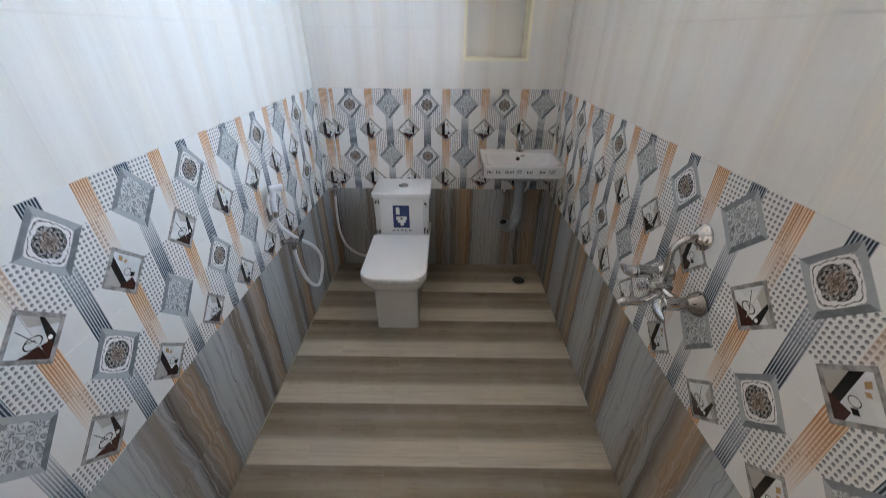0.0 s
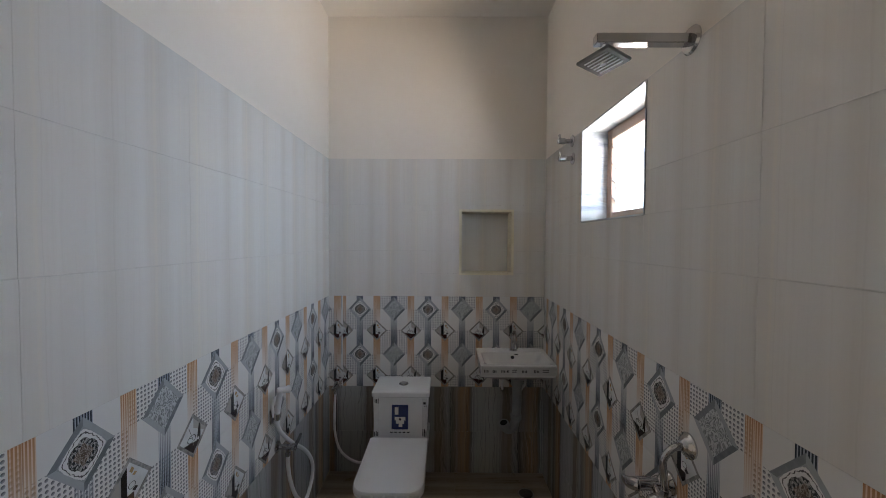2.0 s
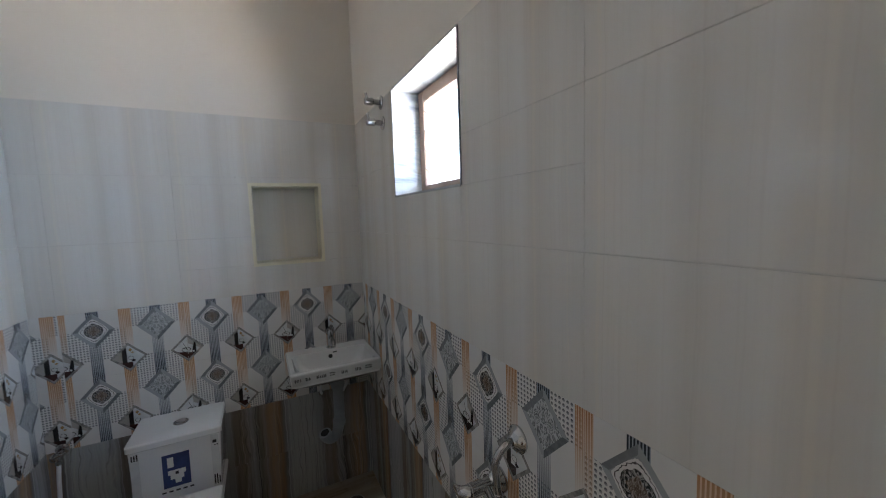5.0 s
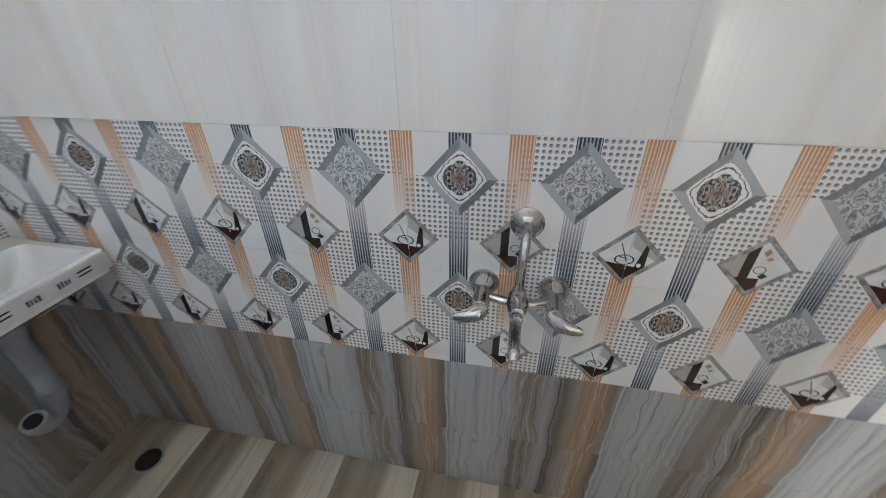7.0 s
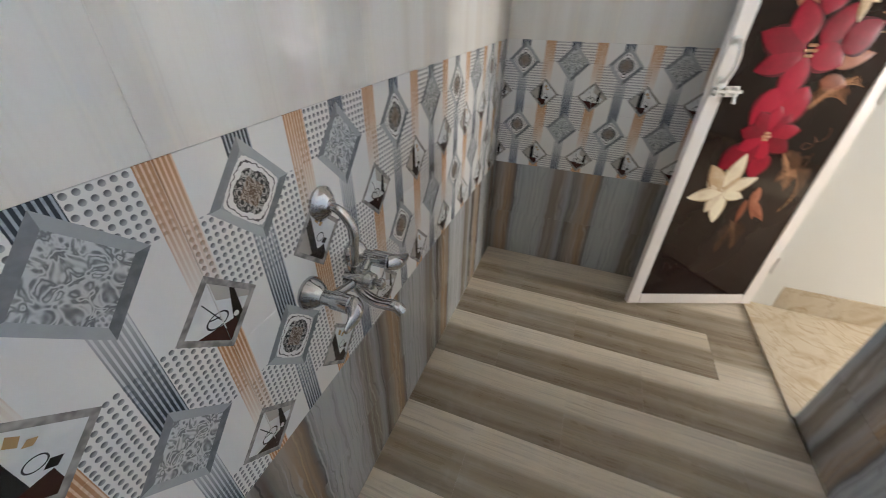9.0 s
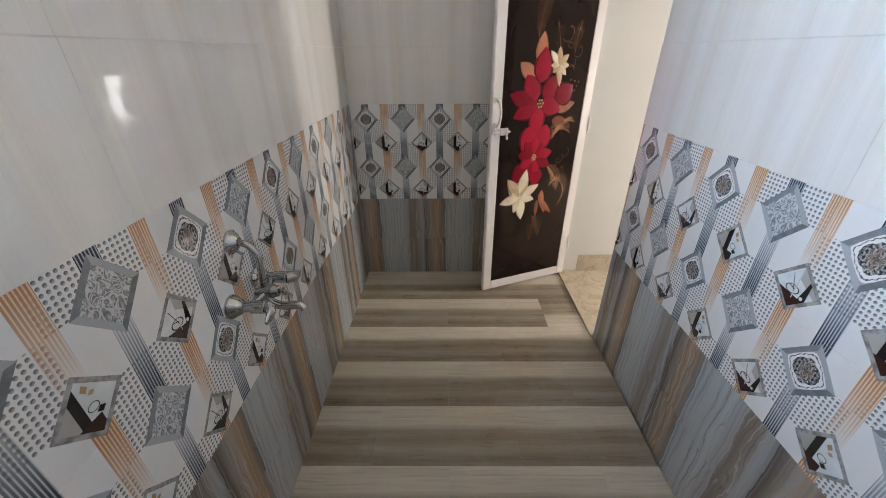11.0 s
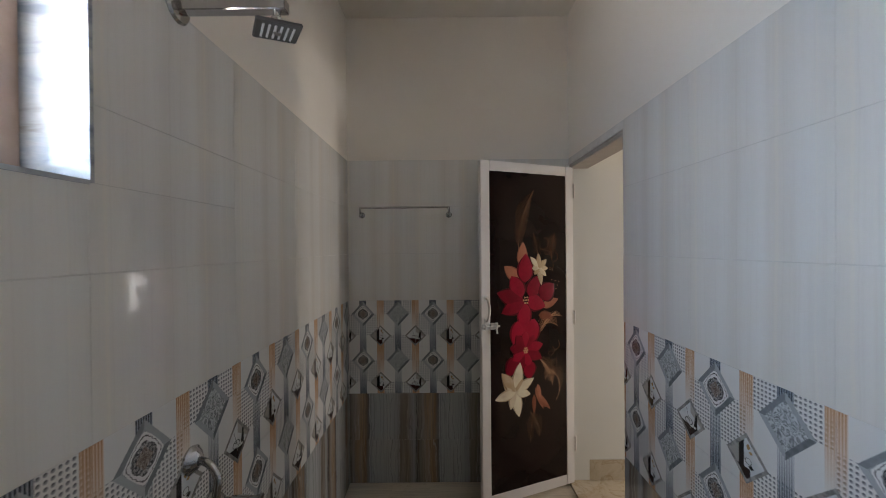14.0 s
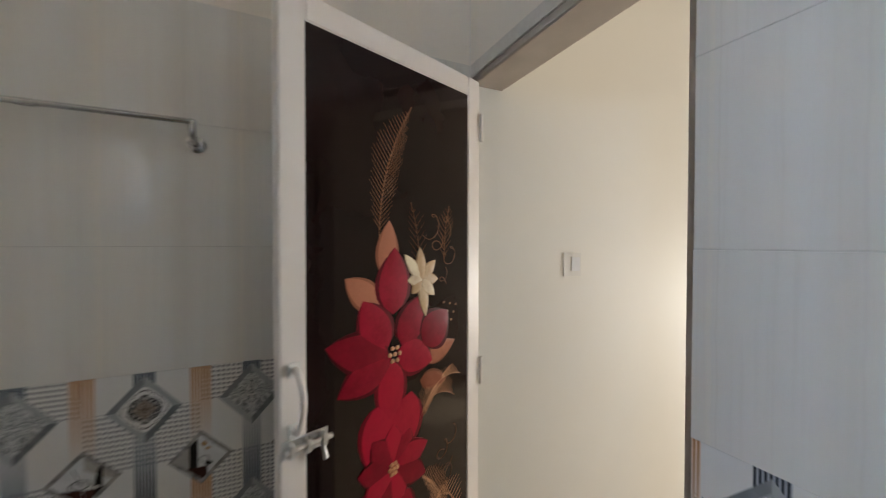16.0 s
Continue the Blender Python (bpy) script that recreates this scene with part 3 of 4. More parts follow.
# ---- sanitary ware ----
def build_toilet():
    cx = -0.205
    t = thing("toilet", (cx, 1.9, 0), "white ceramic close-coupled toilet with taped cistern, new and unused", "toilet")
    o = lambda hw, y0, y1, rf, rb: outline(cx - hw, cx + hw, y0, y1, rf, rb)
    levels = [(0.0, o(0.116, 1.612, 2.22, 0.022, 0.02)), (0.010, o(0.119, 1.608, 2.225, 0.024, 0.02)), (0.10, o(0.117, 1.606, 2.23, 0.026, 0.02)),
              (0.20, o(0.116, 1.602, 2.24, 0.028, 0.02)), (0.262, o(0.120, 1.596, 2.25, 0.035, 0.02)), (0.290, o(0.140, 1.572, 2.255, 0.06, 0.02)), (0.320, o(0.160, 1.546, 2.26, 0.08, 0.02)), (0.352, o(0.168, 1.532, 2.27, 0.085, 0.02))]
    part("pedestal_bowl", loft(levels), M_CERAMIC, t)
    s = [(0.353, o(0.160, 1.53, 1.985, 0.075, 0.012)), (0.356, o(0.168, 1.522, 1.985, 0.08, 0.014)), (0.366, o(0.169, 1.52, 1.985, 0.08, 0.014)), (0.369, o(0.165, 1.525, 1.985, 0.078, 0.012))]
    part("seat_ring", loft(s), M_SEAT, t)
    s = [(0.370, o(0.164, 1.524, 1.99, 0.075, 0.012)), (0.374, o(0.170, 1.517, 1.99, 0.08, 0.014)), (0.392, o(0.170, 1.516, 1.99, 0.08, 0.014)), (0.400, o(0.166, 1.521, 1.988, 0.078, 0.013)),
         (0.404, o(0.150, 1.542, 1.975, 0.06, 0.01))]
    lid = part("seat_lid", loft(s), M_SEAT, t)
    for k in range(5):
        x = cx - 0.115 + 0.055 * k
        part("tape_strip", box(x, x + 0.042, 1.5145, 1.519, 0.376, 0.391, 0.0005), M_TAPE, lid, "crinkled clear packing tape")
    for dx in (-0.09, 0.09):
        part("hinge_cap", lathe((cx + dx, 2.0, 0.352), (0, 0, 1), [(0, 0.016), (0.028, 0.016), (0.033, 0.012)], 14), M_CHROME, t, "chrome hinge cap")
    b = lambda hw, y0, y1: outline(cx - hw, cx + hw, y0, y1, 0.018, 0.012)
    tank = part("cistern", loft([(0.345, b(0.150, 2.035, 2.285)), (0.36, b(0.156, 2.03, 2.29)), (0.50, b(0.163, 2.04, 2.292)), (0.612, b(0.168, 2.045, 2.292))]), M_CERAMIC, t)
    top = part("cistern_lid", loft([(0.613, b(0.171, 2.040, 2.293)), (0.617, b(0.174, 2.036, 2.294)), (0.640, b(0.174, 2.036, 2.294)), (0.646, b(0.169, 2.042, 2.29))]), M_CERAMIC, t)
    part("flush_button", lathe((cx + 0.005, 2.165, 0.645), (0, 0, 1), [(0, 0.030), (0.004, 0.030), (0.006, 0.027), (0.0065, 0.024), (0.005, 0.023), (0.009, 0.021), (0.010, 0.015)], 24), M_CHROME, top, "round chrome flush button")

    def front(z):
        return 2.030 + (2.040 - 2.030) * (z - 0.36) / 0.14 if z < 0.5 else 2.040 + 0.005 * (z - 0.5) / 0.112

    def decal(name, x0, x1, z0, z1, lift, m, parent):
        bm = bmesh.new()
        q = [bm.verts.new((x, front(z) - d, z)) for d in (lift, -0.001) for x, z in ((x0, z0), (x1, z0), (x1, z1), (x0, z1))]
        for f in ((0, 1, 2, 3), (7, 6, 5, 4), (0, 4, 5, 1), (1, 5, 6, 2), (2, 6, 7, 3), (3, 7, 4, 0)):
            bm.faces.new([q[i] for i in f])
        return part(name, bm, m, parent, smooth=False)

    st = decal("sticker", cx - 0.052, cx + 0.046, 0.425, 0.568, 0.0012, M_BLUE, tank)
    tagged(st, "navy sticker with a white toilet drawing")
    w = lambda x0, x1, z0, z1: decal("printed_shape", cx + x0, cx + x1, z0, z1, 0.0020, M_SWITCH, st)
    w(-0.034, -0.012, 0.505, 0.555), w(-0.034, 0.030, 0.478, 0.507), w(-0.026, 0.022, 0.458, 0.480), w(-0.010, 0.012, 0.440, 0.460)
    decal("printed_shape", cx - 0.008, cx + 0.004, 0.478, 0.490, 0.0026, M_BLACK, st)
    rnd = random.Random(4)
    for side in (-1, 1):
        x0 = cx + side * 0.143 - 0.015
        tape = decal("tape_strip", x0, x0 + 0.030, 0.375, 0.608, 0.0009, M_TAPE, tank)
        tagged(tape, "clear packing tape with black print")
        z = 0.385
        while z < 0.59:
            h = rnd.uniform(0.028, 0.05)
            for k in range(3):
                decal("print_bar", x0 + 0.004 + 0.009 * k, x0 + 0.009 + 0.009 * k, z, min(z + h * rnd.uniform(0.7, 1), 0.603), 0.0016, M_BLACK, tape)
            z += h + 0.028
    for k in range(5):
        decal("print_bar", cx - 0.06 + 0.025 * k, cx - 0.045 + 0.025 * k, 0.405, 0.411, 0.0014, M_BLACK, tank)
    decal("print_bar", cx + 0.135, cx + 0.150, 0.572, 0.585, 0.0020, M_BLACK, tank)
    return t


build_toilet()


def build_basin():
    x0, x1, y0, y1, zt = 0.262, 0.702, 1.960, 2.296, 0.838
    t = thing("wash_basin", ((x0 + x1) / 2, y1, zt), "white ceramic wall-hung wash basin with printed packing tape", "basin")
    o = lambda d, r: outline(x0 + d, x1 - d, y0 + d, y1, r, 0.004)
    i = lambda d, r: outline(x0 + 0.024 + d, x1 - 0.024 - d, y0 + 0.020 + d, y1 - 0.080 - d * 0.6, r, r)
    levels = [(zt - 0.116, outline(x0 + 0.14, x1 - 0.14, y0 + 0.10, y1, 0.05, 0.004)), (zt - 0.100, outline(x0 + 0.08, x1 - 0.08, y0 + 0.05, y1, 0.04, 0.004)),
              (zt - 0.076, o(0.012, 0.02)), (zt - 0.070, o(0.004, 0.02)), (zt - 0.006, o(0.0, 0.018)), (zt, o(0.006, 0.016)),
              (zt, i(0.0, 0.03)), (zt - 0.006, i(0.005, 0.032)), (zt - 0.05, i(0.018, 0.04)), (zt - 0.085, i(0.05, 0.045)), (zt - 0.092, i(0.095, 0.02))]
    bowl = part("bowl", loft(levels), M_CERAMIC, t)
    # no hole is cut: a black disc paints the overflow's inner shade
    part("overflow_shade", lathe((0.485, 2.199, zt - 0.030), (0, -1, 0.2), [(0, 0.011), (0.004, 0.011), (0.005, 0.008)], 16), M_BLACK, bowl, "black disc for the shade in the overflow hole")
    part("waste", lathe((0.482, 2.09, zt - 0.092), (0, 0, 1), [(0, 0.024), (0.003, 0.024), (0.004, 0.012)], 18), M_CHROME, bowl, "chrome waste outlet")
    part("badge", box(0.500, 0.522, 2.204, 2.209, zt - 0.016, zt - 0.011), M_BLACK, bowl, "small dark printed badge")
    rnd = random.Random(7)
    tape = part("tape_strip", box(x0 + 0.006, x1 - 0.004, y0 - 0.0008, y0 + 0.002, zt - 0.058, zt - 0.012), M_TAPE, t, "clear packing tape with black print")
    x = x0 + 0.020
    while x < x1 - 0.06:
        w = rnd.uniform(0.030, 0.050)
        if rnd.random() < 0.5:
            for k in range(int(w / 0.008)):
                part("print_bar", box(x + 0.008 * k, x + 0.008 * k + rnd.uniform(0.003, 0.0055), y0 - 0.0016, y0, zt - 0.042, zt - rnd.uniform(0.026, 0.030)), M_BLACK, tape, smooth=False)
        else:
            for z in (zt - 0.027, zt - 0.038):
                part("print_bar", box(x, x + w * rnd.uniform(0.6, 1), y0 - 0.0016, y0, z - 0.002, z + 0.002), M_BLACK, tape, smooth=False)
        x += w + rnd.uniform(0.010, 0.030)
    part("wall_bracket", box(x1 - 0.06, x1 - 0.03, 2.06, 2.296, zt - 0.125, zt - 0.085, 0.003), M_STEEL, t, "dark steel bracket")
    # tap
    tap = thing("basin_tap", (0.500, 2.255, zt), "chrome pillar tap on the basin ledge", "tap")
    part("tap_body", lathe((0.500, 2.255, zt - 0.001), (0, 0, 1), [(0, 0.026), (0.006, 0.026), (0.012, 0.019), (0.075, 0.017), (0.085, 0.020), (0.105, 0.020), (0.112, 0.012)], 20), M_CHROME, tap)
    part("tap_spout", tube(smooth_path([(0.500, 2.255, zt + 0.055), (0.500, 2.215, zt + 0.066), (0.500, 2.170, zt + 0.055), (0.500, 2.158, zt + 0.036)]), 0.011), M_CHROME, tap)
    part("tap_lever", tube([(0.500, 2.255, zt + 0.104), (0.500, 2.242, zt + 0.120), (0.500, 2.205, zt + 0.132)], [0.010, 0.008, 0.007]), M_CHROME, tap)
    # waste pipe
    w = thing("waste_pipe", (0.49, 2.09, 0.36), "grey plastic bottle-bend waste pipe under the basin", "pipe")
    part("pipe_collar", lathe((0.500, 2.12, 0.71), (0, 0, -1), [(-0.02, 0.034), (0.03, 0.037), (0.05, 0.033)], 20), M_PVC, w)
    pts = [(0.500, 2.12, 0.73), (0.503, 2.13, 0.56), (0.500, 2.14, 0.46), (0.486, 2.14, 0.402), (0.458, 2.135, 0.380), (0.432, 2.125, 0.395), (0.422, 2.112, 0.424)]
    part("pipe", tube(smooth_path(pts), 0.0275, 18), M_PVC, w)
    part("pipe_mouth", lathe((0.421, 2.110, 0.428), (-0.28, -0.25, 0.92), [(-0.02, 0.031), (0.006, 0.031), (0.007, 0.029)], 18), M_PVC, w)
    # the pipe isn't hollow: a solid dark disc paints the shade in its mouth
    part("bore_shade", lathe((0.421, 2.110, 0.428), (-0.28, -0.25, 0.92), [(0.0, 0.022), (0.0078, 0.022), (0.0082, 0.018)], 18), M_BORE_SHADE, w, "dark disc for the shade inside the pipe end")
    part("pipe_union", lathe((0.5, 2.138, 0.475), (0, 0, -1), [(0, 0.029), (0.004, 0.033), (0.03, 0.033), (0.034, 0.029)], 18), M_PVC, w)
    for n, pts in enumerate(([(0.470, 2.20, 0.735), (0.440, 2.20, 0.700), (0.425, 2.215, 0.63), (0.432, 2.25, 0.585), (0.435, 2.292, 0.575)], [(0.53, 2.20, 0.735), (0.565, 2.20, 0.70), (0.572, 2.22, 0.64), (0.55, 2.25, 0.575), (0.545, 2.292, 0.565)])):
        h = thing("inlet_hose", pts[-1], "white flexible inlet hose under the basin", "hose", "basin inlet hoses")
        part("hose", tube(smooth_path(pts), 0.0065), M_HOSE, h)
        part("hose_nut", lathe(pts[-1], (0, -1, 0), [(-0.002, 0.014), (0.02, 0.014), (0.022, 0.009)], 8), M_CHROME, h, "chrome hose nut")


build_basin()


def build_mixer():
    yc, zc, x = 0.850, 0.853, XR
    t = thing("wall_mixer", (x, yc, zc), "chrome wall mixer with bent riser, two levers and spout", "mixer tap")
    flange = [(-0.003, 0.033), (0.004, 0.034), (0.008, 0.033), (0.028, 0.021), (0.034, 0.016)]
    for s in (-1, 1):
        y = yc + s * 0.075
        leg = part("valve", lathe((x, y, zc), (-1, 0, 0), flange + [(0.038, 0.0150), (0.055, 0.0150), (0.057, 0.0185), (0.094, 0.0185), (0.098, 0.014)], 22), M_CHROME, t)
        lever = tube(smooth_path([(x - 0.090, y - s * 0.004, zc), (x - 0.104, y + s * 0.006, zc - 0.004), (x - 0.112, y + s * 0.026, zc - 0.010), (x - 0.114, y + s * 0.052, zc - 0.014)], 4),
                     [0.0175, 0.0180, 0.0182, 0.0180, 0.0174, 0.0166, 0.0156, 0.0146, 0.0138, 0.0130, 0.0118, 0.0100, 0.0060], 14)
        for v in lever.verts:   # flattened towards its tip into a paddle
            k = min(max((abs(v.co.y - y) - 0.006) / 0.03, 0.0), 1.0)
            v.co.x = v.co.x + (x - 0.113 - v.co.x) * 0.5 * k
        part("lever", lever, M_CHROME, leg)
        part("cross_arm", tube([(x - 0.048, y, zc), (x - 0.062, yc + s * 0.02, zc)], 0.0095), M_CHROME, t)
    part("mixer_body", lathe((x - 0.036, yc, zc), (-1, 0, 0), [(0, 0.012), (0.004, 0.020), (0.046, 0.021), (0.054, 0.018), (0.064, 0.016), (0.068, 0.010)], 22), M_CHROME, t)
    part("diverter_knob", lathe((x - 0.100, yc, zc), (-1, 0, 0), [(0, 0.007), (0.010, 0.007), (0.012, 0.012), (0.020, 0.012), (0.023, 0.008)], 16), M_CHROME, t)
    part("spout", tube(smooth_path([(x - 0.055, yc, zc - 0.012), (x - 0.070, yc, zc - 0.038), (x - 0.100, yc, zc - 0.052), (x - 0.145, yc, zc - 0.050), (x - 0.160, yc, zc - 0.062)]), 0.0125, 14), M_CHROME, t)
    part("riser", tube(smooth_path([(x - 0.058, yc, zc + 0.015), (x - 0.063, yc, zc + 0.07), (x - 0.066, yc - 0.001, zc + 0.115), (x - 0.045, yc - 0.003, zc + 0.145), (x - 0.018, yc - 0.004, zc + 0.154), (x + 0.002, yc - 0.004, zc + 0.155)]), 0.0095, 14), M_CHROME, t)
    part("riser_nut", lathe((x - 0.058, yc, zc + 0.018), (0, 0, 1), [(0, 0.013), (0.016, 0.013), (0.018, 0.010)], 8), M_CHROME, t)
    part("riser_flange", lathe((x, yc - 0.004, zc + 0.155), (-1, 0, 0), [(-0.003, 0.033), (0.005, 0.034), (0.010, 0.028), (0.014, 0.026), (0.018, 0.020), (0.024, 0.014)], 24), M_CHROME, t)


build_mixer()


def build_shower():
    y, z = 0.872, 2.084
    t = thing("overhead_shower", (XR, y, z), "chrome square rain shower on a straight wall arm", "shower")
    part("wall_flange", lathe((XR + 0.002, y, z), (-1, 0, 0), [(-0.002, 0.036), (0.004, 0.037), (0.010, 0.032), (0.012, 0.022)], 28), M_CHROME, t)
    part("arm", box(0.452, XR - 0.004, y - 0.014, y + 0.014, z - 0.013, z + 0.013, 0.002), M_CHROME, t)
    part("ball_joint", lathe((0.476, y, z - 0.012), (0, 0, -1), [(0, 0.009), (0.012, 0.009), (0.016, 0.013), (0.026, 0.013), (0.052, 0.008)], 14), M_CHROME, t)
    m = pose(0.476, y, z - 0.056, -5, 5, 31)
    head = part("shower_head", box(-0.049, 0.049, -0.049, 0.049, -0.004, 0.005, 0.002, m), M_PLATE, t, "square dark steel shower plate")
    for k in range(6):
        a = -0.0325 + 0.013 * k
        part("nozzle_strip", box(a - 0.0026, a + 0.0026, -0.035, 0.035, -0.0055, -0.003, 0.0008, m), M_HOSE, head, "pale rubber nozzle strip")


build_shower()

for yy, zz in ((1.795, 2.062), (1.782, 1.970)):
    v = thing("concealed_valve", (XR, yy, zz), "chrome concealed stop valve handle on the wall", "valve", "stop valves by the window")
    part("valve_plate", lathe((XR + 0.001, yy, zz), (-1, 0, 0), [(-0.002, 0.030), (0.005, 0.030), (0.009, 0.024), (0.012, 0.014)], 22), M_CHROME, v)
    part("valve_stem", lathe((XR - 0.006, yy, zz), (-1, 0, 0), [(0, 0.012), (0.030, 0.012), (0.034, 0.016), (0.066, 0.015), (0.070, 0.011)], 18), M_CHROME, v)
    part("valve_lever", tube([(XR - 0.060, yy, zz + 0.006), (XR - 0.066, yy, zz + 0.022), (XR - 0.068, yy, zz + 0.034)], [0.006, 0.005, 0.006]), M_CHROME, v)


def build_health_faucet():
    x = XL
    t = thing("hand_spray", (x, 1.46, 0.82), "white and chrome hand spray hung on a wall hook", "hand shower")
    part("hook_plate", box(x - 0.002, x + 0.008, 1.462, 1.498, 0.735, 0.800, 0.003), M_CHROME, t)
    part("hook_cup", lathe((x + 0.030, 1.470, 0.760), (0.15, -0.1, 1), [(0, 0.014), (0.030, 0.017), (0.030, 0.013), (0.004, 0.011)], 16), M_CHROME, t)
    part("hook_arm", tube([(x + 0.003, 1.48, 0.772), (x + 0.030, 1.470, 0.772)], 0.008), M_CHROME, t)
    part("spray_handle", tube(smooth_path([(x + 0.028, 1.472, 0.745), (x + 0.034, 1.468, 0.800), (x + 0.040, 1.468, 0.850), (x + 0.048, 1.475, 0.885)]), 0.0125, 14), M_HOSE, t, "white spray handle")
    part("spray_head", lathe((x + 0.040, 1.468, 0.888), (0.75, 0.62, -0.1), [(-0.006, 0.010), (0.002, 0.0135), (0.034, 0.0150), (0.040, 0.0175), (0.045, 0.0170), (0.045, 0.010)], 18), M_HOSE, t, "white spray nozzle")
    part("trigger", tube([(x + 0.030, 1.452, 0.868), (x + 0.026, 1.440, 0.830), (x + 0.026, 1.444, 0.780)], [0.006, 0.007, 0.004]), M_HOSE, t, "thin spray trigger")
    pts = [(x + 0.028, 1.474, 0.745), (x + 0.032, 1.50, 0.69), (x + 0.050, 1.57, 0.605), (x + 0.075, 1.68, 0.50), (x + 0.085, 1.745, 0.40), (x + 0.085, 1.735, 0.315), (x + 0.080, 1.665, 0.262),
           (x + 0.070, 1.585, 0.33), (x + 0.058, 1.545, 0.43), (x + 0.050, 1.535, 0.52), (x + 0.050, 1.535, 0.565)]
    part("hose", tube(smooth_path(pts, 10), 0.0085, 12), M_HOSE, t, "looped white hose")
    v = thing("angle_valve", (x, 1.535, 0.60), "chrome angle valve on the tiled wall", "valve", "angle valves")
    part("valve_flange", lathe((x, 1.535, 0.600), (1, 0, 0), [(-0.002, 0.026), (0.004, 0.026), (0.012, 0.014)], 20), M_CHROME, v)
    part("valve_body", lathe((x + 0.006, 1.535, 0.600), (1, 0, 0), [(0, 0.012), (0.060, 0.012), (0.064, 0.016), (0.080, 0.016), (0.083, 0.010)], 16), M_CHROME, v)
    part("valve_outlet", lathe((x + 0.050, 1.535, 0.606), (0, 0, -1), [(0, 0.009), (0.030, 0.009), (0.032, 0.012), (0.046, 0.012)], 14), M_CHROME, v)
    part("valve_lever", tube([(x + 0.082, 1.535, 0.604), (x + 0.088, 1.565, 0.618), (x + 0.088, 1.590, 0.632)], [0.009, 0.007, 0.006]), M_BLACK, v, "dark valve lever")
    # valve and hose that feed the cistern
    v = thing("angle_valve", (-0.655, YB, 0.585), "chrome angle valve on the back wall corner", "valve", "angle valves")
    part("valve_flange", lathe((-0.655, YB, 0.588), (0, -1, 0), [(-0.002, 0.024), (0.004, 0.024), (0.012, 0.013)], 20), M_CHROME, v)
    part("valve_body", lathe((-0.655, YB - 0.006, 0.588), (0, -1, 0), [(0, 0.012), (0.055, 0.012), (0.058, 0.015), (0.075, 0.015), (0.078, 0.010)], 16), M_CHROME, v)
    part("valve_lever", tube([(-0.655, YB - 0.078, 0.590), (-0.640, YB - 0.085, 0.600), (-0.618, YB - 0.087, 0.602)], [0.008, 0.006, 0.006]), M_CHROME, v)
    part("valve_outlet", lathe((-0.655, YB - 0.046, 0.590), (0, 0, -1), [(0, 0.009), (0.028, 0.009), (0.030, 0.012), (0.046, 0.012)], 14), M_CHROME, v)
    h = thing("cistern_hose", (-0.655, YB - 0.05, 0.545), "white flexible hose from valve to cistern", "hose")
    part("hose", tube(smooth_path([(-0.655, YB - 0.046, 0.548), (-0.656, 2.235, 0.46), (-0.645, 2.20, 0.33), (-0.610, 2.17, 0.235), (-0.55, 2.16, 0.175), (-0.47, 2.16, 0.145), (-0.40, 2.17, 0.17), (-0.345, 2.18, 0.26), (-0.335, 2.18, 0.352)]), 0.0075, 12), M_HOSE, h)


build_health_faucet()


def build_towel_bar():
    z, y = 1.768, YE + 0.055
    t = thing("towel_rail", (0.34, YE, z), "slim chrome towel rail fixed on the tiled wall", "towel rail")
    part("rail", tube([(0.055, y, z), (0.34, y, z + 0.001), (0.622, y, z)], 0.0065), M_CHROME, t)
    part("rail_joint", lathe((0.325, y, z), (1, 0, 0), [(0, 0.0075), (0.03, 0.0075)], 14), M_CHROME, t)
    for x in (0.060, 0.617):
        b = part("bracket", tube(smooth_path([(x, y, z + 0.002), (x, y, z - 0.025), (x, YE + 0.030, z - 0.040), (x, YE, z - 0.042)]), 0.0075), M_CHROME, t)
        part("bracket_plate", lathe((x, YE - 0.002, z - 0.042), (0, 1, 0), [(0, 0.020), (0.008, 0.020), (0.012, 0.013)], 18), M_CHROME, b)


build_towel_bar()

# floor drain
d = thing("floor_drain", (0.557, 2.095, 0), "round dark floor drain with worn rim", "drain")
part("rim", lathe((0.557, 2.095, -0.004), (0, 0, 1), [(0, 0.050), (0.006, 0.050), (0.0075, 0.047), (0.006, 0.042)], 32), M_STEEL, d)
grate = part("grate", lathe((0.557, 2.095, -0.004), (0, 0, 1), [(0, 0.041), (0.0085, 0.041), (0.0095, 0.038)], 32), M_GRATE, d)
# black bars laid on the solid grate, painting the shade of its openings
for k in range(5):
    part("slot", box(0.535 + 0.011 * k - 0.002, 0.535 + 0.011 * k + 0.002, 2.07, 2.12, 0.0050, 0.0062), M_BLACK, grate, smooth=False)


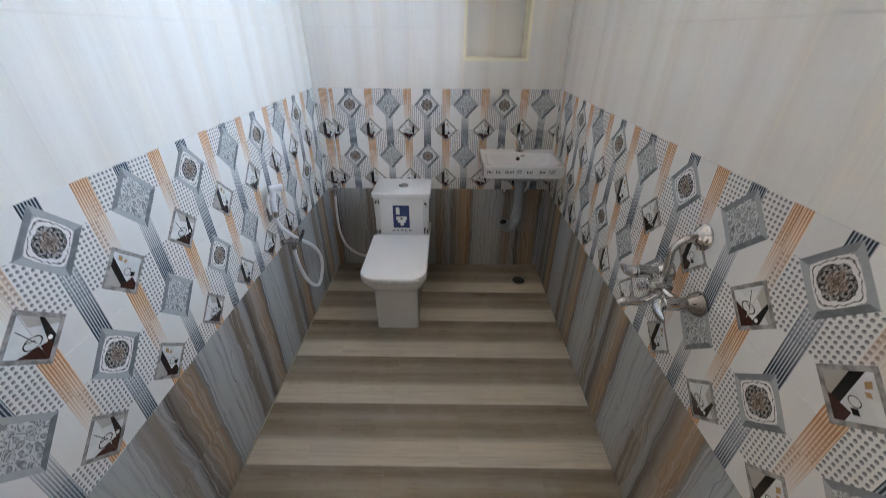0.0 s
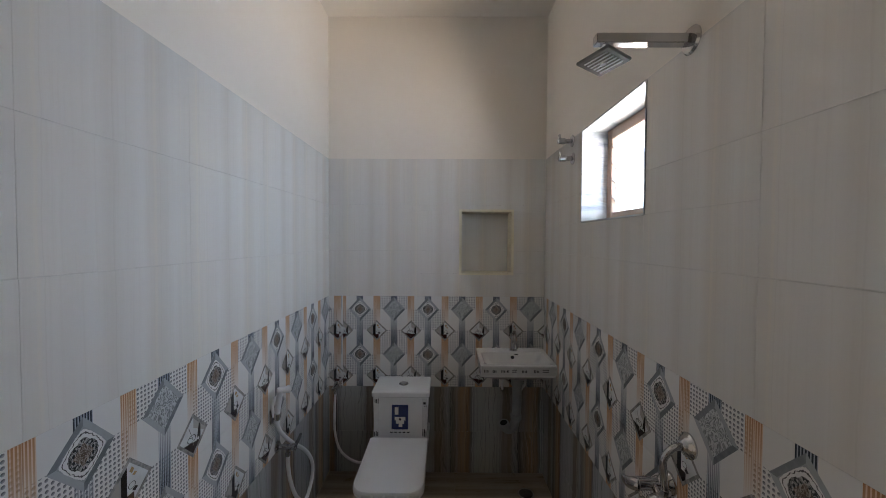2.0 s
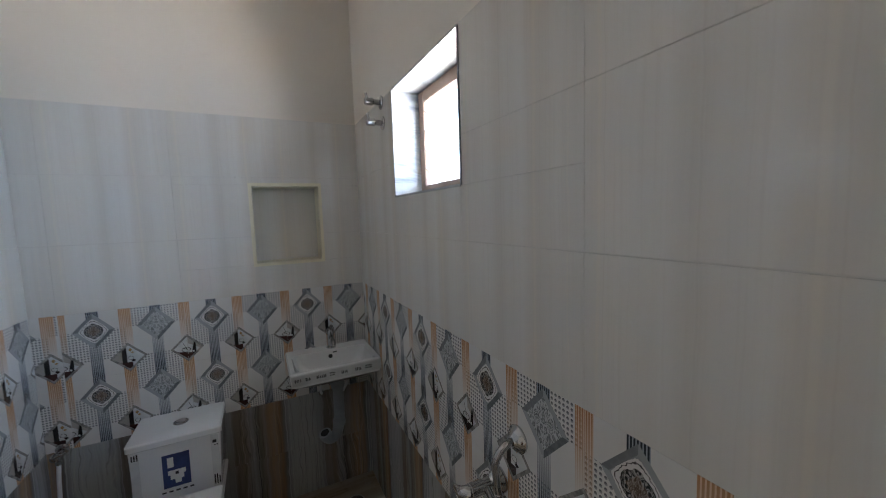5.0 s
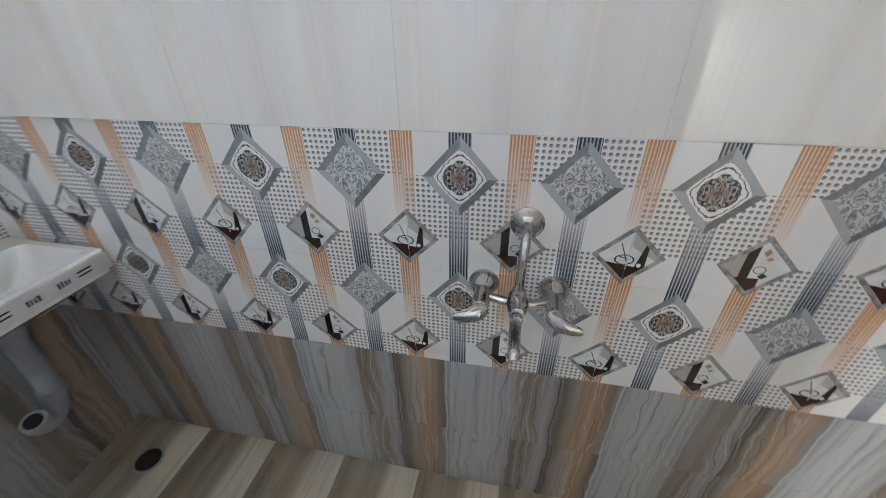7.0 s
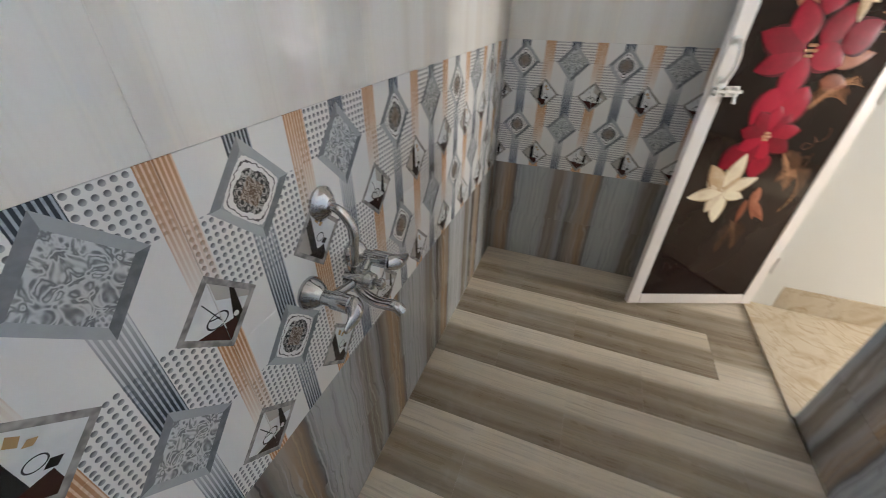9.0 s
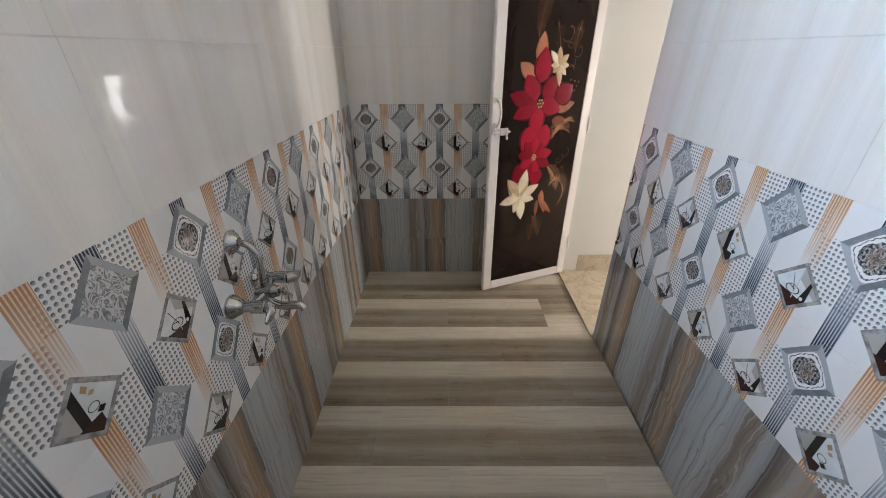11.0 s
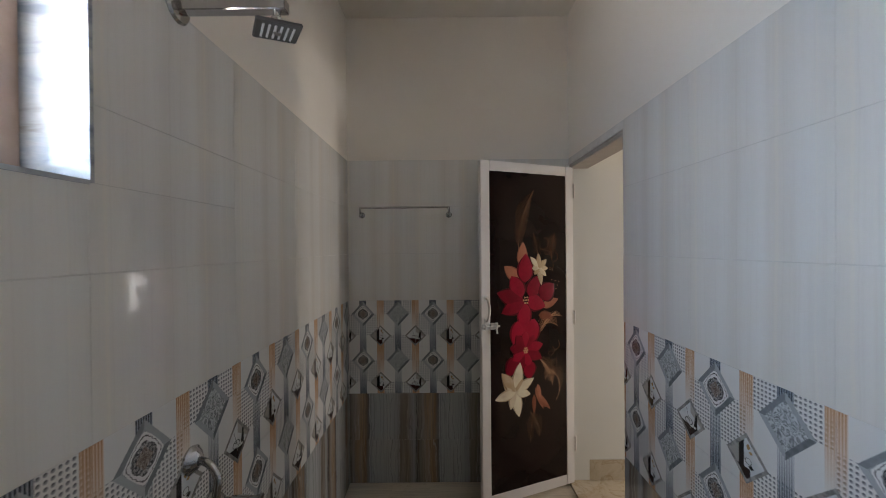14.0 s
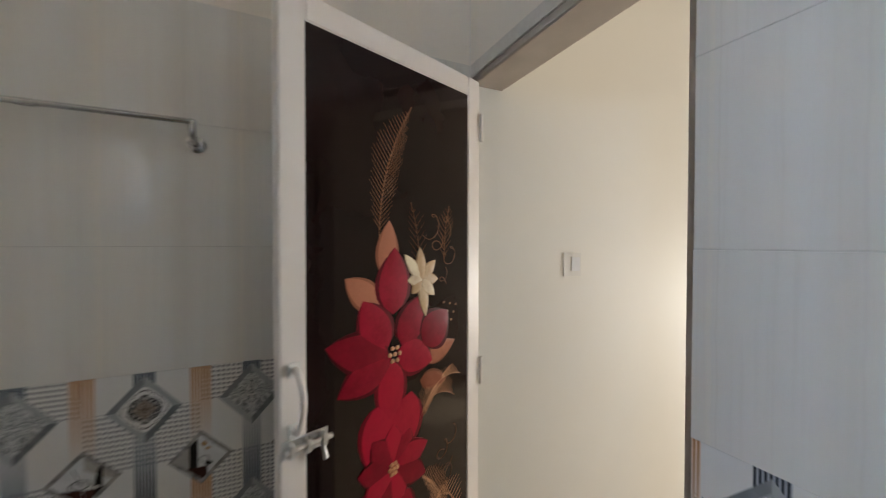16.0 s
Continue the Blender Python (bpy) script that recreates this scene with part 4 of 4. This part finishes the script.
# ---- window ----
def build_window():
    y0, y1, z0, z1 = WIN
    xf = 0.826
    w = tagged(new("window_1"), "brown framed window with tilted glass louvres", "window", kind="structure")
    # polished lining of the opening
    e = 0.004
    for a, b, c, d_, n in ((y0 - 0.004, y0 + e, z0, z1, "reveal"), (y1 - e, y1 + 0.004, z0, z1, "reveal"), (y0 + e, y1 - e, z0 - 0.004, z0 + e, "window_sill"), (y0 + e, y1 - e, z1 - e, z1 + 0.004, "reveal")):
        part(n, box(XR - 0.003, XR + 0.235, a, b, c, d_), M_REVEAL, w, smooth=False)
    f = 0.048
    for a, b, c, d_ in ((y0 + e, y0 + e + f, z0 + e, z1 - e), (y1 - e - f, y1 - e, z0 + e, z1 - e), (y0 + e + f, y1 - e - f, z0 + e, z0 + e + 0.040), (y0 + e + f, y1 - e - f, z1 - e - f, z1 - e)):
        part("window_frame", box(xf, xf + 0.06, a, b, c, d_, 0.003), M_WOOD, w, smooth=False)
    ya, yb = y0 + e + f, y1 - e - f
    n = 5
    for k in range(n):
        z = z0 + 0.085 + k * 0.078
        m = pose(xf + 0.040, 0, z, 0, 45, 0)
        s = part("louvre", box(-0.045, 0.045, ya + 0.006, yb - 0.006, -0.002, 0.002, 0, m), M_GLASS, w, smooth=False)
        s.visible_shadow = False
        for y in (ya + 0.004, yb - 0.004):
            part("clip", box(-0.050, -0.020, y - 0.004, y + 0.004, -0.005, 0.006, 0.001, m), M_HOSE, s, "white louvre clip", smooth=False)
    for y in (ya, yb):
        part("louvre_channel", box(xf + 0.02, xf + 0.07, y - 0.003, y + 0.003, z0 + 0.045, z1 - 0.055), M_STEEL, w, smooth=False)


build_window()

# ---- door ----
HX, HY, ANGLE, LEAF, LT = -0.728, -0.606, 21.5, 0.655, 0.030
Z0, Z1 = 0.014, 2.015


def build_door():
    m = pose(HX, HY, 0, 0, 0, ANGLE)
    d = tagged(new("door_1"), "open white door with glossy black panel of painted flowers", "door", kind="structure")
    d.matrix_world = m
    bpy.context.view_layer.update()
    s = 0.058

    def rect(a0, a1, z0, z1, y0=-LT, y1=0.0, bevel=0.003):
        return box(a0, a1, y0, y1, z0, z1, bevel, m)

    part("stile", rect(0.0, s, Z0, Z1), M_DOOR, d, smooth=False)
    free = part("stile", rect(LEAF - s, LEAF, Z0, Z1), M_DOOR, d, smooth=False)
    part("top_rail", rect(s, LEAF - s, Z1 - 0.058, Z1), M_DOOR, d, smooth=False)
    part("bottom_rail", rect(s, LEAF - s, Z0, Z0 + 0.062), M_DOOR, d, smooth=False)
    panel = part("panel", rect(s, LEAF - s, Z0 + 0.062, Z1 - 0.058, -LT + 0.006, -0.004, 0.0), M_PANEL, d, "glossy black panel with printed flowers", smooth=False)
    face = -0.004

    def place(fx, fy):
        """Panel place from fractions: 0 at the free edge to 1 at the hinge, and height in metres."""
        return LEAF - s - fx * (LEAF - 2 * s), fy

    def petal(name, fx, z, length, width, angle, mat, lift=0.0006, label=""):
        """A pointed petal from its root, at an angle in degrees from straight up, towards the hinge."""
        if name == "petal":
            length, width = length * 1.06, width * (1.40 if mat is M_RED else 1.15)
        a, zz = place(fx, z)
        bm = bmesh.new()
        ca, sa = math.cos(radians(angle)), math.sin(radians(angle))
        n = 8
        rows = []
        for k in range(n + 1):
            t = k / n
            w = width * 0.5 * (math.sin(math.pi * t ** 0.8) ** 0.8 if 0 < t < 1 else 0.0) + 0.0006
            rows.append([(x, t * length, lift + h) for x, h in ((-w, 0.0), (-0.80 * w, 0.0004), (0.0, 0.0016 * math.sin(math.pi * t)), (0.80 * w, 0.0004), (w, 0.0))])
        grid = [[bm.verts.new(m @ Vector((a - (x * ca + y * sa), face + h, zz + (y * ca - x * sa)))) for x, y, h in r] for r in rows]
        base = [[bm.verts.new(m @ Vector((a - (x * ca + y * sa), face - 0.0005, zz + (y * ca - x * sa)))) for x, y, h in r] for r in rows]
        for g, flip in ((grid, False), (base, True)):
            for p, q in zip(g, g[1:]):
                for k in range(4):
                    f = (p[k], p[k + 1], q[k + 1], q[k])
                    made = bm.faces.new(f[::-1] if flip else f)
                    made.material_index = 1 if k in (0, 3) else 0
        for k in (0, 4):
            for p, q, r, t in zip(grid, grid[1:], base, base[1:]):
                bm.faces.new((p[k], q[k], t[k], r[k]))
        ob = part(name, bm, mat, panel, label)
        ob.data.materials.append({M_RED: M_RED_RIM, M_IVORY: M_IVORY_RIM, M_COPPER: M_COPPER_RIM}[mat])

    def flower(fx, z, count, length, width, mat, start, lift):
        for k in range(count):
            petal("petal", fx, z, length * (1.0 if k % 2 else 0.86), width, start + 360 * k / count, mat, lift + 0.0002 * (k % 3))

    def stamens(fx, z, r, lift):
        a, zz = place(fx, z)
        for k in range(7):
            t = 2 * math.pi * k / 6
            q = (a + (r * math.cos(t) if k < 6 else 0), face + lift, zz + (r * 1.2 * math.sin(t) if k < 6 else 0))
            part("stamen", lathe(m @ Vector(q), m.to_3x3() @ Vector((0, 1, 0)), [(-0.001, 0.0062), (0.0016, 0.0055), (0.0026, 0.003)], 8), M_GOLD, panel)

    def feather(fx, z, length, lean, mat, count=15, spread=0.05):
        a, zz = place(fx, z)
        spine = [Vector((a - math.sin(radians(lean * t)) * length * t, face + 0.0004, zz + math.cos(radians(lean * t)) * length * t)) for t in (k / 12 for k in range(13))]
        bm = tube([m @ p for p in spine], 0.0012, 5)
        rnd = random.Random(int(length * 1000))
        for k in range(count * 2):
            t = 0.06 + 0.9 * (k // 2) / count
            p = spine[min(int(t * 12), 11)].lerp(spine[min(int(t * 12) + 1, 12)], t * 12 % 1)
            sg = -1 if k % 2 else 1
            w = spread * math.sin(math.pi * min(t * 0.9 + 0.12, 1.0)) * rnd.uniform(0.8, 1.1)
            tip = p + Vector((sg * w * 0.75 - math.sin(radians(lean)) * w * 0.4, 0, w * 0.85))
            tube([m @ p, m @ p.lerp(tip, 0.6), m @ tip], [0.0010, 0.0009, 0.0004], 4, bm)
        part("feather", bm, mat, panel, "bronze feather print", smooth=False)

    feather(0.36, 1.50, 0.37, 17, M_BRONZE, 28, 0.066)
    feather(0.80, 1.44, 0.16, 8, M_FAINT, 9, 0.05)
    feather(0.62, 1.40, 0.20, -10, M_FAINT, 9, 0.05)
    feather(0.62, 0.98, 0.15, 75, M_BRONZE, 20, 0.055)
    feather(0.80, 0.66, 0.22, -32, M_BRONZE, 26, 0.060)
    feather(0.62, 0.36, 0.17, -22, M_FAINT, 10, 0.05)
    feather(0.50, 0.34, 0.18, 8, M_FAINT, 10, 0.05)
    for fx, z, ln, w, an in ((0.40, 1.395, 0.150, 0.075, 4), (0.36, 1.325, 0.125, 0.078, -52), (0.66, 1.15, 0.13, 0.060, 72), (0.62, 1.10, 0.11, 0.062, 100),
                             (0.60, 0.68, 0.12, 0.035, 172), (0.57, 0.66, 0.15, 0.035, 158), (0.60, 0.62, 0.14, 0.032, 140), (0.62, 0.57, 0.09, 0.030, 120), (0.55, 0.62, 0.12, 0.030, 180)):
        petal("leaf", fx, z, ln, w, an, M_COPPER, 0.0004, "copper coloured leaf print")
    # upper red flower
    for fx, z, ln, w, an in ((0.44, 1.30, 0.165, 0.085, 2), (0.40, 1.21, 0.145, 0.082, -28), (0.50, 1.21, 0.140, 0.080, 28), (0.42, 1.19, 0.180, 0.082, -72), (0.64, 1.20, 0.125, 0.095, 50),
                             (0.43, 1.19, 0.160, 0.075, -112), (0.47, 1.20, 0.130, 0.080, 112), (0.44, 1.18, 0.165, 0.076, 184), (0.38, 1.08, 0.165, 0.085, 192), (0.56, 1.08, 0.175, 0.092, 196)):
        petal("petal", fx, z, ln, w, an, M_RED, 0.0012 + 0.0002 * (an % 4))
    stamens(0.45, 1.195, 0.016, 0.003)
    # lower red flower
    for an, ln in ((0, 0.11), (36, 0.10), (78, 0.12), (118, 0.125), (165, 0.10), (200, 0.12), (238, 0.10), (282, 0.105), (325, 0.11)):
        petal("petal", 0.44, 0.895, ln, 0.062, an, M_RED, 0.0022 + 0.0002 * (an % 4))
    petal("petal", 0.34, 0.86, 0.125, 0.075, 215, M_RED, 0.0020)
    petal("petal", 0.50, 0.83, 0.11, 0.070, 185, M_RED, 0.0020)
    stamens(0.44, 0.895, 0.012, 0.004)
    # ivory flowers
    for an, ln in ((-5, 0.085), (45, 0.07), (92, 0.06), (135, 0.065), (172, 0.10), (225, 0.05), (270, 0.05), (318, 0.09)):
        petal("petal", 0.63, 1.385, ln, 0.032, an, M_IVORY, 0.0026 + 0.0002 * (an % 4))
    for an, ln, w in ((-38, 0.145, 0.065), (10, 0.165, 0.065), (62, 0.135, 0.055), (105, 0.10, 0.05), (172, 0.145, 0.06), (200, 0.10, 0.055), (258, 0.135, 0.055), (300, 0.09, 0.05), (30, 0.085, 0.05), (-8, 0.085, 0.05)):
        petal("petal", 0.31, 0.655, ln, w, an, M_IVORY, 0.0030 + 0.0003 * (an % 4))
    def tendril(fx, z, turns, radius, lean):
        """A fine printed curl that winds inwards."""
        a, zz = place(fx, z)
        pts = []
        for k in range(22):
            t = k / 21
            ang = radians(lean) + turns * 2 * math.pi * t
            pts.append(m @ Vector((a - math.cos(ang) * radius * (1 - 0.75 * t) - 0.02 * t, face + 0.0004, zz + math.sin(ang) * radius * (1 - 0.75 * t) + 0.05 * t)))
        part("tendril", tube(pts, 0.0011, 5), M_FAINT, panel, "fine bronze curl print", smooth=False)

    for fx, z, turns, radius, lean in ((0.74, 1.46, 1.2, 0.030, 40), (0.84, 1.43, 1.4, 0.026, 120), (0.70, 1.52, 1.1, 0.034, 200), (0.80, 1.52, 1.0, 0.030, 300),
                                       (0.78, 1.36, 1.3, 0.020, 10), (0.78, 0.84, 1.2, 0.028, 60), (0.86, 0.88, 1.1, 0.022, 150), (0.82, 0.78, 1.3, 0.024, 250)):
        tendril(fx, z, turns, radius, lean)
    feather(0.66, 1.00, 0.17, 62, M_BRONZE, 22, 0.050)
    feather(0.70, 0.70, 0.16, 150, M_BRONZE, 18, 0.045)
    for k in range(9):
        a, zz = place(0.80 + 0.05 * (k % 3) - 0.02 * (k // 3), 1.31 - 0.022 * (k // 3) - 0.006 * (k % 3))
        part("bead", lathe(m @ Vector((a, face, zz)), m.to_3x3() @ Vector((0, 1, 0)), [(-0.001, 0.0045), (0.0008, 0.004)], 6), M_FAINT, panel)
    # pull handle
    a = LEAF - 0.030
    h = part("pull_handle", tube([m @ p for p in smooth_path([(a, -0.002, 1.222), (a, 0.018, 1.218), (a - 0.004, 0.032, 1.180), (a - 0.004, 0.032, 1.135), (a, 0.018, 1.098), (a, -0.002, 1.094)])], 0.0075, 12), M_DOOR, d, "white pull handle")
    for z in (1.222, 1.094):
        part("handle_foot", rect(a - 0.014, a + 0.014, z - 0.016, z + 0.016, -0.001, 0.005, 0.002), M_SWITCH, h, smooth=False)
    # sliding bolt
    b = part("bolt_plate", rect(LEAF - 0.105, LEAF - 0.004, 1.040, 1.078, -0.001, 0.004, 0.001), M_BOLT, d, "satin aluminium sliding bolt", smooth=False)
    part("bolt_rod", tube([m @ Vector((LEAF - 0.11, 0.013, 1.060)), m @ Vector((LEAF - 0.002, 0.013, 1.060))], 0.0065, 10), M_BOLT, b)
    for k in range(3):
        x = LEAF - 0.096 + 0.036 * k
        part("bolt_guide", rect(x, x + 0.012, 1.045, 1.074, 0.003, 0.022, 0.002), M_BOLT, b, smooth=False)
    part("bolt_knob", tube([m @ Vector((LEAF - 0.085, 0.014, 1.058)), m @ Vector((LEAF - 0.088, 0.020, 1.035)), m @ Vector((LEAF - 0.090, 0.022, 1.020))], [0.005, 0.005, 0.006], 10), M_BOLT, b)
    for z in (0.22, 1.02, 1.82):
        part("hinge", lathe(m @ Vector((-0.004, 0.004, z)), (0, 0, 1), [(0, 0.006), (0.09, 0.006)], 12), M_DOOR, d, "painted hinge")


build_door()

# door frame
fr = tagged(new("trim_door"), "taupe wooden frame round the doorway", "door frame", kind="structure")
part("head", box(XO - 0.004, XL - 0.006, YE + 0.001, DOOR[1], 2.012, 2.040, 0.003), M_FRAME, fr, smooth=False)
part("jamb", box(XO - 0.004, XL - 0.020, YE + 0.001, YE + 0.009, 0.013, 2.012, 0.002), M_CREAM, fr, smooth=False)
part("jamb", box(XO - 0.004, XL - 0.030, DOOR[1] - 0.030, DOOR[1] - 0.001, 0.013, 2.012, 0.003), M_FRAME, fr, smooth=False)
tagged(finish("threshold", box(XL - 0.004, XL + 0.010, YE, DOOR[1], -0.002, 0.013, 0.002), M_MARBLE), "narrow marble door threshold", "threshold", kind="structure")

# light switch in the hall
sw = thing("light_switch", (-1.163, YE, 1.405), "white single light switch on the cream hall wall", "switch")
plate = part("switch_plate", box(-1.207, -1.119, YE - 0.001, YE + 0.004, 1.360, 1.450, 0.001), M_SWITCH, sw, smooth=False)
part("rocker", box(-1.199, -1.155, YE + 0.003, YE + 0.0065, 1.380, 1.432, 0.001), M_HOSE, plate, "white rocker", smooth=False)


# ---- wall and floor tiles ----
def tile_mesh(name, u0, u1, v0, v1, material, flat=False):
    """A thin tile with a chamfered face; local x and z span the wall (x and y on a floor)."""
    g, h, c, t = (0.00012 if material is M_PALE else 0.0003), 0.0004, 0.0005, 0.006
    ring = lambda d, k: [(u0 + g + k, d, v0 + h + k), (u1 - g - k, d, v0 + h + k), (u1 - g - k, d, v1 - h - k), (u0 + g + k, d, v1 - h - k)]
    co = ring(t, 0) + ring(c, 0) + ring(0, c)
    faces = [(8, 9, 10, 11)] + [(r + k, r + (k + 1) % 4, r + 4 + (k + 1) % 4, r + 4 + k) for r in (0, 4) for k in range(4)]
    if flat:
        co = [(x, z, -d) for x, d, z in co]
    me = bpy.data.meshes.new(name)
    me.from_pydata(co, [], faces)
    me.materials.append(material)
    return me


MESHES = {}


def tile(parent, m, rect, material, flat=False):
    key = (tuple(round(r, 4) for r in rect), material.name, flat)
    if key not in MESHES:
        MESHES[key] = tile_mesh("tile", *rect, material, flat)
    ob = new("tile", MESHES[key])
    ob.parent = parent
    ob.matrix_basis = m
    return ob


def tile_wall(parent, origin, turn, span, joint, dark_joint, holes, odd=0.0):
    """Courses of tiles on one wall. s runs to the right as seen from the room; span is its range; joint is where a tile starts."""
    wm = pose(*origin, 0, 0, turn)
    courses = [(Z_DARK - 2 * TH, M_DARK, dark_joint), (Z_DARK - TH, M_DARK, dark_joint)]
    courses += [(Z_DARK, M_BAND, joint), (Z_DARK + TH, M_BAND, joint)]
    courses += [(Z_BAND + k * TH, M_PALE, joint) for k in range(3)]
    for z, material, j in courses:
        first = math.floor((span[0] - j) / TW)
        s = j + first * TW
        while s < span[1] - 0.004:
            a, b = max(s, span[0]), min(s + TW, span[1])
            top = TH - 0.0012 if material is M_PALE and z < Z_BAND + 0.01 else TH
            shift = odd if s < span[0] and material is M_BAND else 0.0
            for u0, u1, v0, v1 in cut_rects((a, b, max(z, 0.0), z + top), holes):
                tile(parent, wm @ pose(s + shift, -0.0014 if material is M_PALE and z < Z_BAND + 0.01 else 0, z), (u0 - s - shift, u1 - s - shift, v0 - z, v1 - z), material)
            s += TW


# s is measured along each wall, to the right as one faces it
tile_wall(wall_back, (0, YB, 0), 0, (XL, XR), -0.6185, -0.19, [NICHE], 0.19)
tile_wall(wall_right, (XR, 0, 0), -90, (-YB, -YE), -1.0955, -1.000, [(-WIN[1], -WIN[0], WIN[2], WIN[3])])
tile_wall(wall_left, (XL, 0, 0), 90, (DOOR[1], YB), 0.5295, 0.40, [])
tile_wall(wall_end, (0, YE, 0), 180, (-XR, -XL), -0.7305, -0.565, [])

# floor rows, staggered by half a tile
edge, row = -0.289, 0.281
for k in range(-1, 9):
    y0 = edge + k * row
    lo, hi = (YE if k == -1 else y0), (YB if k == 8 else y0 + row)
    x = (-0.170 if k % 2 else 0.121) - 0.6 * 3
    while x < XR:
        a, b = max(x, XL + 0.001), min(x + 0.6, XR)
        if b - a > 0.01:
            if k == 0 and b < 0:   # a tile laid the other way round by the door
                tile(floor, pose(x + 0.6, y0 + row, 0, 0, 0, 180), (x + 0.6 - b, x + 0.6 - a, 0, row), M_FLOOR, True)
            else:
                tile(floor, pose(x, y0, 0), (a - x, b - x, lo - y0, hi - y0), M_FLOOR, True)
        x += 0.6
